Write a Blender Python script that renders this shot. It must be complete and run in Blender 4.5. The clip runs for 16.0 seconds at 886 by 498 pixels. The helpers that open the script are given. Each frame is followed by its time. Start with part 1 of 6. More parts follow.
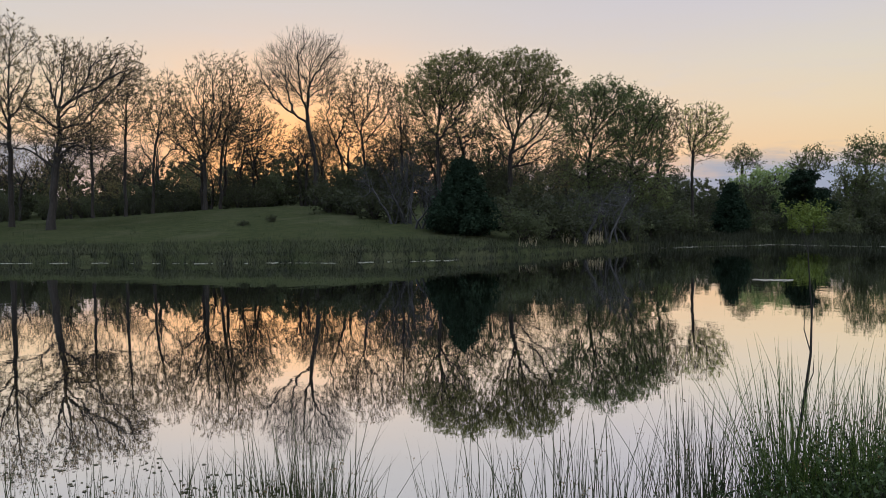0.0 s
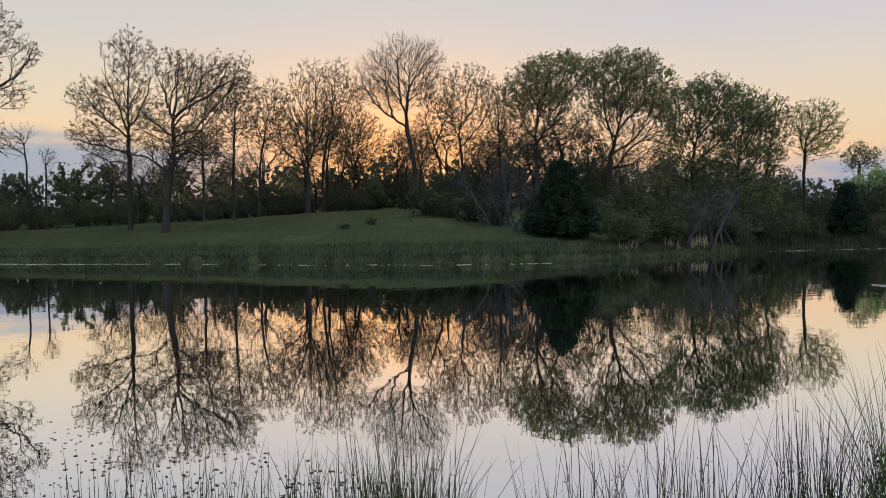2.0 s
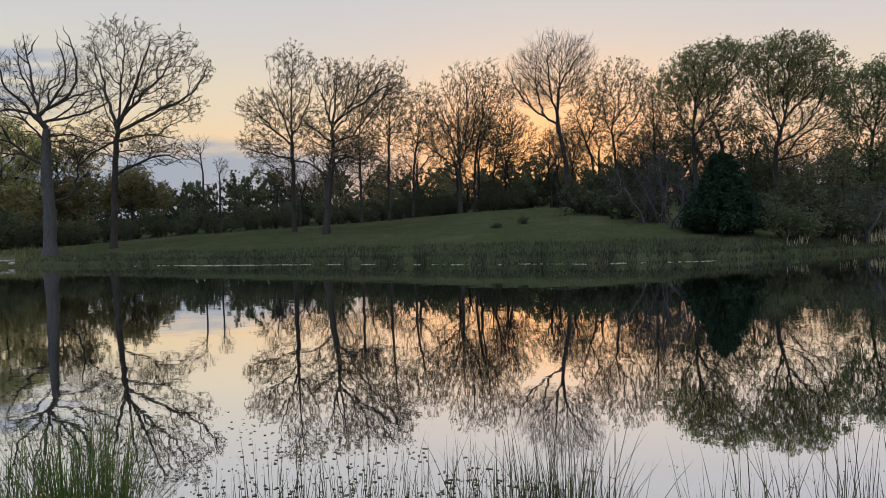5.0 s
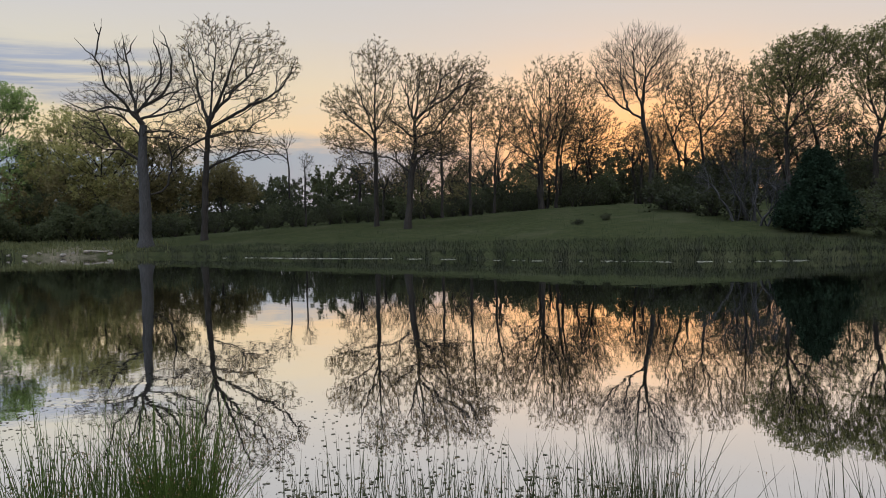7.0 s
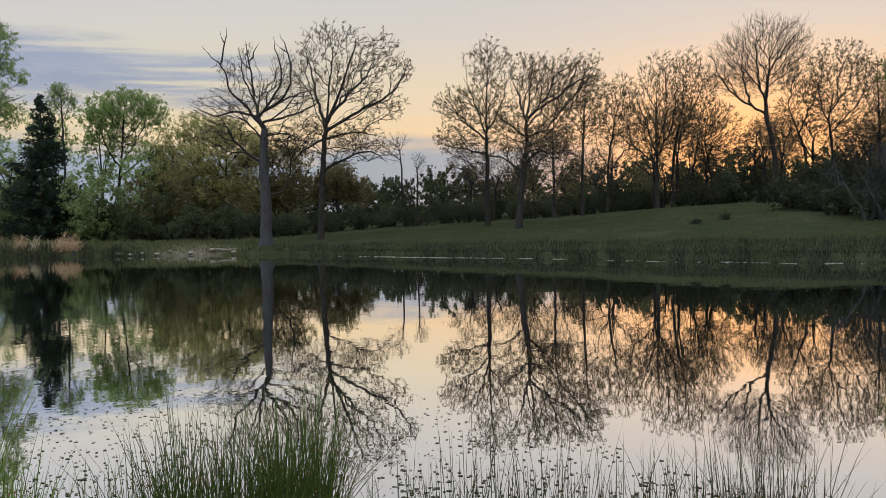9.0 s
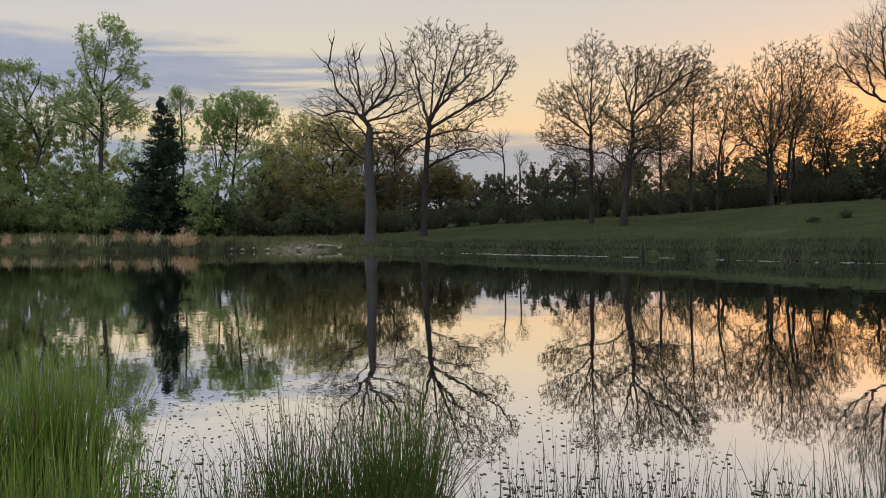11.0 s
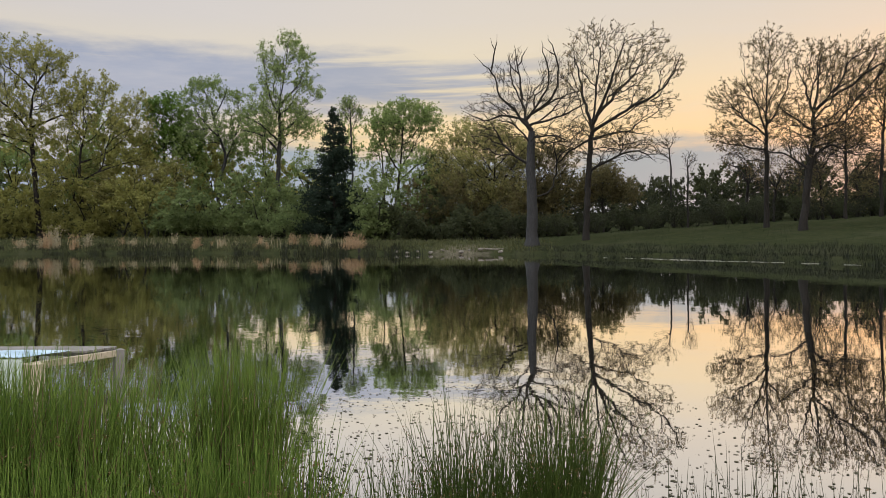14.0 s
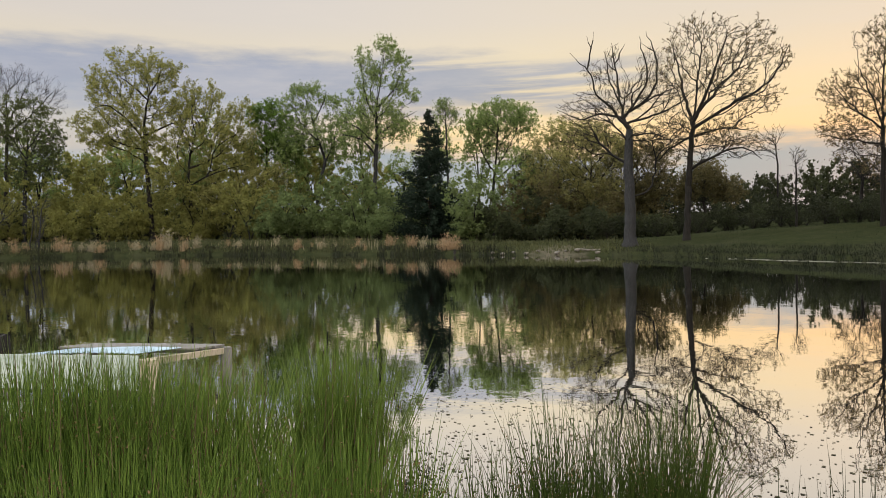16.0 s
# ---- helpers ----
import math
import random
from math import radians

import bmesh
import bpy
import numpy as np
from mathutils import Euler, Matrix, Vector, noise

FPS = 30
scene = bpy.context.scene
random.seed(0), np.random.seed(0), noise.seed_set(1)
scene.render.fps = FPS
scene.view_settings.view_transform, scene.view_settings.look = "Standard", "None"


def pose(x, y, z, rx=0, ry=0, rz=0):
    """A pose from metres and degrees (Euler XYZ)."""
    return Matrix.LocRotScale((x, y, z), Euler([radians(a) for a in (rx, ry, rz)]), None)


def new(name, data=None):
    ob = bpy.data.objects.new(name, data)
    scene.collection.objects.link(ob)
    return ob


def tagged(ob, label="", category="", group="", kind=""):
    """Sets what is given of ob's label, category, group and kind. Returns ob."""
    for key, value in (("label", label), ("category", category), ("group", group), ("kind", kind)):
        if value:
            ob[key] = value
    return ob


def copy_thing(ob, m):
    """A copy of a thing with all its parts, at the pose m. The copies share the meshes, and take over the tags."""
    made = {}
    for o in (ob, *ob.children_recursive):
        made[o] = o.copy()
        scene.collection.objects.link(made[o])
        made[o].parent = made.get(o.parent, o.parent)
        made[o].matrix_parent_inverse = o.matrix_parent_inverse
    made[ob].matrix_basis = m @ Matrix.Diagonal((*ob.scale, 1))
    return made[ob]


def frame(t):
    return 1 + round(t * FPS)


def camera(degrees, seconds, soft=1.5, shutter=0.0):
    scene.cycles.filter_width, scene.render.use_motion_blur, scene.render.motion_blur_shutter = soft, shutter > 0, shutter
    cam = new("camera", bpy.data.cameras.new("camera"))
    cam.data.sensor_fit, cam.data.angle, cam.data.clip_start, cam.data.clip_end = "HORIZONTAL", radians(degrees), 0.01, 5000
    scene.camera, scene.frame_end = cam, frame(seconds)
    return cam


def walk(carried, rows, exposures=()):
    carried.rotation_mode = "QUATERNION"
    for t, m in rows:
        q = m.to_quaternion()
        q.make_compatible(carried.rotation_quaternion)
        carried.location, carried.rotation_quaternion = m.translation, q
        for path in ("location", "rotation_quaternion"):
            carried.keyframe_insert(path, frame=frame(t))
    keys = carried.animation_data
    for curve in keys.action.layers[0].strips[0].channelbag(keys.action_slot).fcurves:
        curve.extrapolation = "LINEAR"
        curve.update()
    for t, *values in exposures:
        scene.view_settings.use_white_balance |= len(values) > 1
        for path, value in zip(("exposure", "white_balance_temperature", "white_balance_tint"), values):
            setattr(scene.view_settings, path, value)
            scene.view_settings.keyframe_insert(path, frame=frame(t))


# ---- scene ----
cam = camera(57.95, 16.0, soft=0.8)
EYE = 1.9  # metres above the water

# seconds, tilt, lean, heading; the camera turns on the spot on the near bank
ROWS = [
    (0.0, 88.20, 0.59, 0.00),
    (0.5, 88.33, 0.64, 1.73),
    (1.0, 88.43, 0.59, 3.56),
    (1.5, 88.48, 0.58, 5.35),
    (2.0, 88.46, 0.62, 6.97),
    (2.5, 88.46, 0.76, 8.60),
    (3.0, 88.49, 0.90, 10.36),
    (3.5, 88.53, 1.13, 12.32),
    (4.0, 88.56, 1.35, 14.33),
    (6.5, 88.48, 1.11, 22.08),
    (7.0, 88.39, 0.95, 23.54),
    (7.5, 88.37, 0.88, 25.25),
    (8.0, 88.42, 0.83, 27.23),
    (8.5, 88.47, 0.85, 29.37),
    (9.0, 88.48, 0.89, 31.46),
    (11.5, 88.42, 0.60, 40.63),
    (12.0, 88.51, 0.59, 42.64),
    (12.5, 88.59, 0.58, 44.68),
    (13.0, 88.68, 0.60, 46.65),
    (13.5, 88.74, 0.57, 48.49),
    (14.0, 88.78, 0.55, 50.23),
    (14.5, 88.83, 0.63, 51.90),
    (15.0, 88.89, 0.65, 53.61),
    (15.5, 88.92, 0.76, 55.31),
    (16.0, 88.93, 0.84, 57.03),
]
# held a little before the body, so the eye swings on a short arc
walk(cam, [(t, pose(-0.13 * math.sin(radians(c)), 0.13 * math.cos(radians(c)) - 0.13, EYE, a, b, c)) for t, a, b, c in ROWS],
     exposures=[(0.0, 0.08, 6150, 9), (4.0, 0.09, 6000, 8), (7.0, 0.09, 6350, 8), (9.0, 0.10, 6400, 8), (12.0, 0.10, 6900, 9), (14.0, 0.20, 7150, 9), (16.0, 0.28, 7600, 8)])

# ---------------------------------------------------------------- sky at sunset
SUN_AZ = 10.5     # degrees to the left of the first heading
world = bpy.data.worlds.new("sunset_sky")
scene.world = world
world.use_nodes = True


class Nodes:
    """Short hand for building a node tree."""

    def __init__(self, tree):
        self.t = tree
        tree.nodes.clear()

    def add(self, kind):
        return self.t.nodes.new(kind)

    def link(self, a, b):
        if hasattr(a, "bl_idname") and a.bl_idname.startswith("NodeSocket"):
            self.t.links.new(a, b)
        else:
            b.default_value = a

    def math(self, op, a, b=0.0, c=0.0, clamp=False):
        n = self.t.nodes.new("ShaderNodeMath")
        n.operation, n.use_clamp = op, clamp
        for s, v in zip(n.inputs, (a, b, c)):
            self.link(v, s)
        return n.outputs[0]

    def step(self, v, lo, hi, a=0.0, b=1.0):
        n = self.t.nodes.new("ShaderNodeMapRange")
        n.interpolation_type = "SMOOTHSTEP"
        for s, x in zip(n.inputs, (v, lo, hi, a, b)):
            self.link(x, s)
        return n.outputs[0]

    def ramp(self, v, stops, ease="LINEAR"):
        n = self.t.nodes.new("ShaderNodeValToRGB")
        n.color_ramp.interpolation = ease
        e = n.color_ramp.elements
        while len(e) < len(stops):
            e.new(0.5)
        for k, (p, c) in zip(e, stops):
            k.position, k.color = p, (*c, 1)
        self.link(v, n.inputs[0])
        return n.outputs[0]

    def mix(self, f, a, b, kind="MIX"):
        n = self.t.nodes.new("ShaderNodeMix")
        n.data_type, n.blend_type = "RGBA", kind
        self.link(f, n.inputs[0])
        for s, v in ((n.inputs[6], a), (n.inputs[7], b)):
            self.link((*v, 1) if isinstance(v, tuple) else v, s)
        return n.outputs[2]

    def noise(self, vec, scale, detail=4, rough=0.55):
        n = self.t.nodes.new("ShaderNodeTexNoise")
        if vec is not None:
            self.t.links.new(vec, n.inputs["Vector"])
        n.inputs["Scale"].default_value, n.inputs["Detail"].default_value = scale, detail
        n.inputs["Roughness"].default_value = rough
        return n.outputs["Fac"]

    def vec(self, x, y, z):
        n = self.t.nodes.new("ShaderNodeCombineXYZ")
        for s, v in zip(n.inputs, (x, y, z)):
            self.link(v, s)
        return n.outputs[0]


def sky():
    n = Nodes(world.node_tree)
    tc = n.add("ShaderNodeTexCoord")
    sep = n.add("ShaderNodeSeparateXYZ")
    n.link(tc.outputs["Generated"], sep.inputs[0])
    x, y, z = sep.outputs
    a = radians(SUN_AZ)
    flat = n.math("MAXIMUM", n.math("SQRT", n.math("ADD", n.math("MULTIPLY", x, x), n.math("MULTIPLY", y, y))), 0.001)
    el = n.math("DIVIDE", z, flat)                      # slope above the horizon
    az = n.math("ARCTAN2", n.math("MULTIPLY", x, -1.0), y)
    off = n.math("ABSOLUTE", n.math("SUBTRACT", az, a))  # radians away from the sunset
    up = n.math("DIVIDE", el, 1.0, clamp=True)
    warm = n.ramp(up, [(0.0, (0.82, 0.42, 0.22)), (0.07, (0.85, 0.49, 0.29)), (0.12, (0.80, 0.55, 0.35)), (0.17, (0.74, 0.58, 0.42)),
                       (0.23, (0.63, 0.55, 0.49)), (0.30, (0.56, 0.53, 0.52)), (0.50, (0.62, 0.63, 0.67)), (1.0, (1.45, 1.55, 1.72))])
    cool = n.ramp(up, [(0.0, (0.54, 0.42, 0.34)), (0.08, (0.80, 0.56, 0.30)), (0.13, (0.77, 0.61, 0.38)), (0.19, (0.69, 0.61, 0.46)),
                       (0.26, (0.60, 0.56, 0.53)), (0.36, (0.56, 0.54, 0.55)), (0.55, (0.66, 0.68, 0.73)), (1.0, (1.45, 1.55, 1.72))])
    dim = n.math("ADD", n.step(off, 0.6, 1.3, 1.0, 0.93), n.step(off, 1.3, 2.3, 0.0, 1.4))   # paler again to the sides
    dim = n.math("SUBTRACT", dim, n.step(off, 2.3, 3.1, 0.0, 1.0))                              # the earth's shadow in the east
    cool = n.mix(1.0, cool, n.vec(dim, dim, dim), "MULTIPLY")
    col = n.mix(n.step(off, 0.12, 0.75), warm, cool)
    # the glow where the sun has just gone down behind the trees
    dx = n.math("MULTIPLY", n.math("SUBTRACT", az, a), 3.4)
    dy = n.math("MULTIPLY", n.math("SUBTRACT", el, 0.095), 7.0)
    r2 = n.math("ADD", n.math("MULTIPLY", dx, dx), n.math("MULTIPLY", dy, dy))
    glow = n.math("POWER", 2.718, n.math("MULTIPLY", r2, -2.8))
    col = n.mix(glow, col, (0.97, 0.49, 0.22))
    # grey-blue cloud: a low bank along the horizon and a long sheet to the left of the sunset
    p = n.vec(n.math("MULTIPLY", az, 2.2), n.math("MULTIPLY", el, 11.0), 0.3)
    wisp = n.noise(p, 2.2, 6, 0.6)
    fine = n.noise(p, 6.0, 5, 0.6)
    edge = n.math("ADD", n.math("MULTIPLY", n.math("SUBTRACT", wisp, 0.5), 0.10), n.math("MULTIPLY", n.math("SUBTRACT", fine, 0.5), 0.03))
    low = n.math("SUBTRACT", 1.0, n.step(n.math("ADD", n.math("ADD", el, edge), n.step(az, -0.2, 0.15, 0.034, 0.0)), 0.080, 0.118))
    low = n.math("MULTIPLY", low, n.step(off, 0.10, 0.30))
    col = n.mix(n.math("MULTIPLY", low, 0.9), col, (0.23, 0.32, 0.43))
    slab = n.math("MULTIPLY", n.step(n.math("ADD", el, edge), 0.125, 0.165), n.math("SUBTRACT", 1.0, n.step(n.math("ADD", el, n.math("MULTIPLY", edge, 0.5)), 0.205, 0.232)))
    slab = n.math("MULTIPLY", slab, n.step(n.math("ADD", az, n.math("MULTIPLY", edge, 2.0)), 0.62, 0.86))
    q = n.vec(n.math("MULTIPLY", az, 2.6), n.math("ADD", n.math("MULTIPLY", el, 46.0), n.math("MULTIPLY", az, 1.5)), 1.7)
    streak = n.math("ADD", n.noise(q, 1.0, 5, 0.6), n.step(az, 0.85, 1.25, 0.0, 0.22))
    slab = n.math("MULTIPLY", slab, n.step(streak, 0.36, 0.56, 0.15, 1.0))
    col = n.mix(n.math("MULTIPLY", slab, 0.88), col, n.mix(n.step(wisp, 0.3, 0.75), (0.23, 0.28, 0.41), (0.33, 0.36, 0.46)))
    grey = n.math("MULTIPLY", n.step(n.math("ADD", az, n.math("MULTIPLY", edge, 1.5)), 1.02, 1.22), n.math("SUBTRACT", 1.0, n.step(n.math("ADD", el, edge), 0.13, 0.19)))
    col = n.mix(n.math("MULTIPLY", grey, 0.7), col, (0.36, 0.40, 0.47))
    cold = n.step(az, 0.75, 1.25)     # bluer further from the sunset
    col = n.mix(cold, col, n.mix(1.0, col, (0.955, 1.0, 1.11), "MULTIPLY"))
    veil = n.math("MULTIPLY", n.step(fine, 0.45, 0.75), n.math("MULTIPLY", n.step(el, 0.10, 0.16), 0.16))
    col = n.mix(veil, col, (0.60, 0.57, 0.58))
    rosy = n.step(az, -0.35, 0.12, 1.0, 0.0)     # pinker on the other side of the sunset
    col = n.mix(rosy, col, n.mix(1.0, col, (0.985, 0.97, 1.045), "MULTIPLY"))
    # thin clear-air scattering under it all
    s = n.add("ShaderNodeTexSky")
    s.sky_type = "NISHITA"
    s.sun_disc, s.sun_elevation, s.sun_rotation = False, radians(1.5), radians(-SUN_AZ)
    air = n.add("ShaderNodeBackground")
    n.link(s.outputs[0], air.inputs[0])
    air.inputs[1].default_value = 0.02
    bg = n.add("ShaderNodeBackground")
    n.link(col, bg.inputs[0])
    bg.inputs[1].default_value = 1.0
    tot = n.add("ShaderNodeAddShader")
    n.link(air.outputs[0], tot.inputs[0])
    n.link(bg.outputs[0], tot.inputs[1])
    out = n.add("ShaderNodeOutputWorld")
    n.link(tot.outputs[0], out.inputs[0])


sky()


# ---------------------------------------------------------------- materials
def material(name):
    m = bpy.data.materials.new(name)
    m.use_nodes = True
    return m, Nodes(m.node_tree)


def finish(n, colour, rough=0.8, bump=None, strength=0.3, distance=0.02, translucent=0.0, metal=0.0, spec=0.3):
    b = n.add("ShaderNodeBsdfPrincipled")
    n.link((*colour, 1) if isinstance(colour, tuple) else colour, b.inputs["Base Color"])
    n.link(rough, b.inputs["Roughness"])
    b.inputs["Metallic"].default_value = metal
    b.inputs["Specular IOR Level"].default_value = spec
    if bump is not None:
        k = n.add("ShaderNodeBump")
        k.inputs["Strength"].default_value, k.inputs["Distance"].default_value = strength, distance
        n.link(bump, k.inputs["Height"])
        n.link(k.outputs[0], b.inputs["Normal"])
    last = b.outputs[0]
    if translucent:
        tr = n.add("ShaderNodeBsdfTranslucent")
        n.link((*colour, 1) if isinstance(colour, tuple) else colour, tr.inputs[0])
        mx = n.add("ShaderNodeMixShader")
        mx.inputs[0].default_value = translucent
        n.link(last, mx.inputs[1])
        n.link(tr.outputs[0], mx.inputs[2])
        last = mx.outputs[0]
    out = n.add("ShaderNodeOutputMaterial")
    n.link(last, out.inputs[0])


def bark(name, dark, light):
    m, n = material(name)
    tc = n.add("ShaderNodeTexCoord").outputs["Object"]
    mp = n.add("ShaderNodeMapping")
    mp.inputs["Scale"].default_value = (5.0, 5.0, 0.9)
    n.link(tc, mp.inputs[0])
    a = n.noise(mp.outputs[0], 3.0, 5, 0.65)
    b = n.noise(tc, 0.6, 3)
    c = n.mix(n.step(a, 0.3, 0.7), dark, light)
    c = n.mix(n.math("MULTIPLY", b, 0.5), c, (dark[0] * 0.8, dark[1] * 0.9, dark[2] * 0.8))
    finish(n, c, 0.9, a, 0.6, 0.03)
    return m


def leafy_mat(name, dark, light, translucent=0.45, rough=0.6, spec=0.15):
    m, n = material(name)
    g = n.add("ShaderNodeNewGeometry").outputs["Random Per Island"]
    o = n.add("ShaderNodeObjectInfo").outputs["Random"]
    tc = n.add("ShaderNodeTexCoord").outputs["Object"]
    big = n.noise(tc, 0.35, 3)
    f = n.math("ADD", n.math("MULTIPLY", g, 0.6), n.math("MULTIPLY", n.math("SUBTRACT", big, 0.5), 1.2), clamp=True)
    c = n.mix(f, dark, light)
    c = n.mix(n.math("MULTIPLY", o, 0.35), c, (light[0] * 0.8, light[1] * 0.78, light[2] * 0.7))
    finish(n, c, rough, translucent=translucent, spec=spec)
    return m


BARK = bark("oak_bark", (0.009, 0.008, 0.006), (0.024, 0.020, 0.016))
GREY_BARK = bark("grey_bark", (0.016, 0.016, 0.016), (0.043, 0.043, 0.043))
BUDS = leafy_mat("brown_buds", (0.105, 0.075, 0.036), (0.215, 0.165, 0.075), 0.6)
# darker than OLIVE: the shade of the crowns above is in the colour
UNDER_SHADED = leafy_mat("shaded_understory_leaves", (0.040, 0.050, 0.024), (0.082, 0.092, 0.042), 0.6)
OAK_GREEN = leafy_mat("young_oak_green", (0.070, 0.075, 0.025), (0.165, 0.165, 0.056), 0.55)
# duller than FRESH, with shade under the wood mixed into the colour
SHADE_GREEN = leafy_mat("shaded_green_leaves", (0.105, 0.145, 0.055), (0.225, 0.280, 0.110), 0.65)
SPRING = leafy_mat("pale_spring_leaves", (0.170, 0.175, 0.055), (0.370, 0.365, 0.115), 0.65)
OLIVE = leafy_mat("olive_leaves", (0.052, 0.072, 0.025), (0.134, 0.151, 0.052))
FRESH = leafy_mat("fresh_leaves", (0.118, 0.174, 0.058), (0.297, 0.381, 0.129), 0.6)
YELLOW = leafy_mat("young_oak_leaves", (0.167, 0.178, 0.055), (0.397, 0.385, 0.127), 0.6)
TAN = leafy_mat("tan_olive_new_leaves", (0.182, 0.182, 0.066), (0.385, 0.369, 0.138), 0.6)
BROWN = leafy_mat("brownish_new_leaves", (0.090, 0.080, 0.034), (0.200, 0.172, 0.072), 0.6)
DENSE = leafy_mat("dense_green_leaves", (0.060, 0.115, 0.020), (0.145, 0.235, 0.050))
LIME = leafy_mat("lime_leaves", (0.072, 0.102, 0.018), (0.144, 0.180, 0.036))
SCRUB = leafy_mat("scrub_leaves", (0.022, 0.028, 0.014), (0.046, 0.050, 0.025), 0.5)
NEEDLE = leafy_mat("cedar_needles", (0.007, 0.014, 0.009), (0.019, 0.032, 0.019), 0.1, 0.9, 0.03)
FIR = leafy_mat("spruce_needles", (0.014, 0.023, 0.016), (0.034, 0.050, 0.034), 0.2, 0.9, 0.03)
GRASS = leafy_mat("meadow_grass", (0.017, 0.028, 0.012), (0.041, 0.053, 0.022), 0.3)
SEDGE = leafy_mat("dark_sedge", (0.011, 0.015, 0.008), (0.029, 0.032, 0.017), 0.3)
# darker than SEDGE: the shadowed foot of the bank is in the colour
SEDGE_SHADED = leafy_mat("shaded_sedge", (0.006, 0.008, 0.005), (0.017, 0.019, 0.011), 0.2)
BUSH = leafy_mat("small_bush_leaves", (0.018, 0.034, 0.012), (0.060, 0.088, 0.030), 0.35)
STRAW = leafy_mat("red_broom_grass", (0.24, 0.160, 0.090), (0.43, 0.31, 0.19), 0.3)
BANK = leafy_mat("bank_grass", (0.046, 0.056, 0.022), (0.120, 0.125, 0.055), 0.3)
PALE = leafy_mat("dry_pale_grass", (0.22, 0.19, 0.12), (0.42, 0.37, 0.25), 0.3)
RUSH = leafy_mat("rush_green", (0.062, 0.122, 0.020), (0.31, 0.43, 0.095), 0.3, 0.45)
# two darker copies of RUSH: backlight against the sunset put into the colour
RUSH_HALF_BACKLIT = leafy_mat("rush_half_backlit", (0.034, 0.060, 0.012), (0.110, 0.160, 0.036), 0.25, 0.5)
RUSH_BACKLIT = leafy_mat("rush_backlit", (0.025, 0.037, 0.011), (0.055, 0.065, 0.022), 0.25, 0.5)
SEED = leafy_mat("rush_seed", (0.10, 0.065, 0.03), (0.20, 0.14, 0.06), 0.1)
DEADSTEM = leafy_mat("dead_stems", (0.13, 0.10, 0.05), (0.25, 0.20, 0.11), 0.1)
PAD = leafy_mat("floating_leaf", (0.030, 0.030, 0.018), (0.075, 0.066, 0.036), 0.0, 0.7, 0.1)
SCUM = leafy_mat("floating_scum", (0.110, 0.110, 0.083), (0.253, 0.248, 0.198), 0.0)


def ground_material():
    m, n = material("ground_earth_and_turf")
    tc = n.add("ShaderNodeTexCoord").outputs["Object"]
    a, b, c = n.noise(tc, 0.32, 5), n.noise(tc, 1.7, 5), n.noise(tc, 14.0, 4)
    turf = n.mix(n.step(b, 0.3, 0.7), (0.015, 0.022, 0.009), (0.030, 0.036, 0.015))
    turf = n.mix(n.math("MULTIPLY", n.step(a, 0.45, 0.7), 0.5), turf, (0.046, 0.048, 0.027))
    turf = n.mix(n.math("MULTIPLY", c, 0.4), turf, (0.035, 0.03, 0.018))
    # a worn sandy landing beside the old oak
    spot = n.add("ShaderNodeVectorMath")
    spot.operation = "DISTANCE"
    n.link(tc, spot.inputs[0])
    spot.inputs[1].default_value = place(48.6, 68.8, 0.3)
    worn = n.math("MULTIPLY", n.step(n.math("ADD", spot.outputs["Value"], n.math("MULTIPLY", b, 5.0)), 3.8, 6.4, 1.0, 0.0), n.step(c, 0.3, 0.6))
    turf = n.mix(worn, turf, (0.125, 0.108, 0.080))
    h = n.math("ADD", n.math("MULTIPLY", b, 0.6), n.math("MULTIPLY", c, 0.4))
    finish(n, turf, 1.0, h, 0.8, 0.10, spec=0.0)
    return m


def water_material():
    m, n = material("still_pond_water")
    tc = n.add("ShaderNodeTexCoord").outputs["Object"]
    small = n.noise(tc, 2.6, 3, 0.5)
    big = n.noise(tc, 0.6, 2, 0.5)
    patch = n.step(n.noise(tc, 0.045, 2), 0.42, 0.62, 0.2, 1.0)
    breeze = n.step(n.noise(tc, 0.03, 2), 0.44, 0.60, 0.3, 1.0)       # faint wind ripples in drifting patches
    fine = n.noise(tc, 6.5, 1, 0.4)
    h = n.math("ADD", n.math("MULTIPLY", n.math("MULTIPLY", small, patch), 0.0017), n.math("MULTIPLY", big, 0.0026))
    h = n.math("ADD", h, n.math("MULTIPLY", n.math("MULTIPLY", fine, breeze), 0.0005))
    k = n.add("ShaderNodeBump")
    k.inputs["Strength"].default_value, k.inputs["Distance"].default_value = 1.0, 1.0
    n.link(h, k.inputs["Height"])
    body = n.add("ShaderNodeBsdfDiffuse")
    body.inputs[0].default_value = (0.005, 0.006, 0.004, 1)
    gl = n.add("ShaderNodeBsdfGlossy")
    gl.inputs["Roughness"].default_value = 0.015
    gl.inputs["Color"].default_value = (0.97, 0.97, 0.97, 1)
    n.link(k.outputs[0], gl.inputs["Normal"])
    lw = n.add("ShaderNodeLayerWeight")
    f = n.step(lw.outputs["Facing"], 0.28, 0.82, 0.22, 0.94)
    mx = n.add("ShaderNodeMixShader")
    n.link(f, mx.inputs[0])
    n.link(body.outputs[0], mx.inputs[1])
    n.link(gl.outputs[0], mx.inputs[2])
    out = n.add("ShaderNodeOutputMaterial")
    n.link(mx.outputs[0], out.inputs[0])
    return m


# ---------------------------------------------------------------- plan
def place(az, d, z=0.0):
    """A point at a heading in degrees to the left, d metres off."""
    a = radians(az)
    return Vector((-math.sin(a) * d, math.cos(a) * d, z))


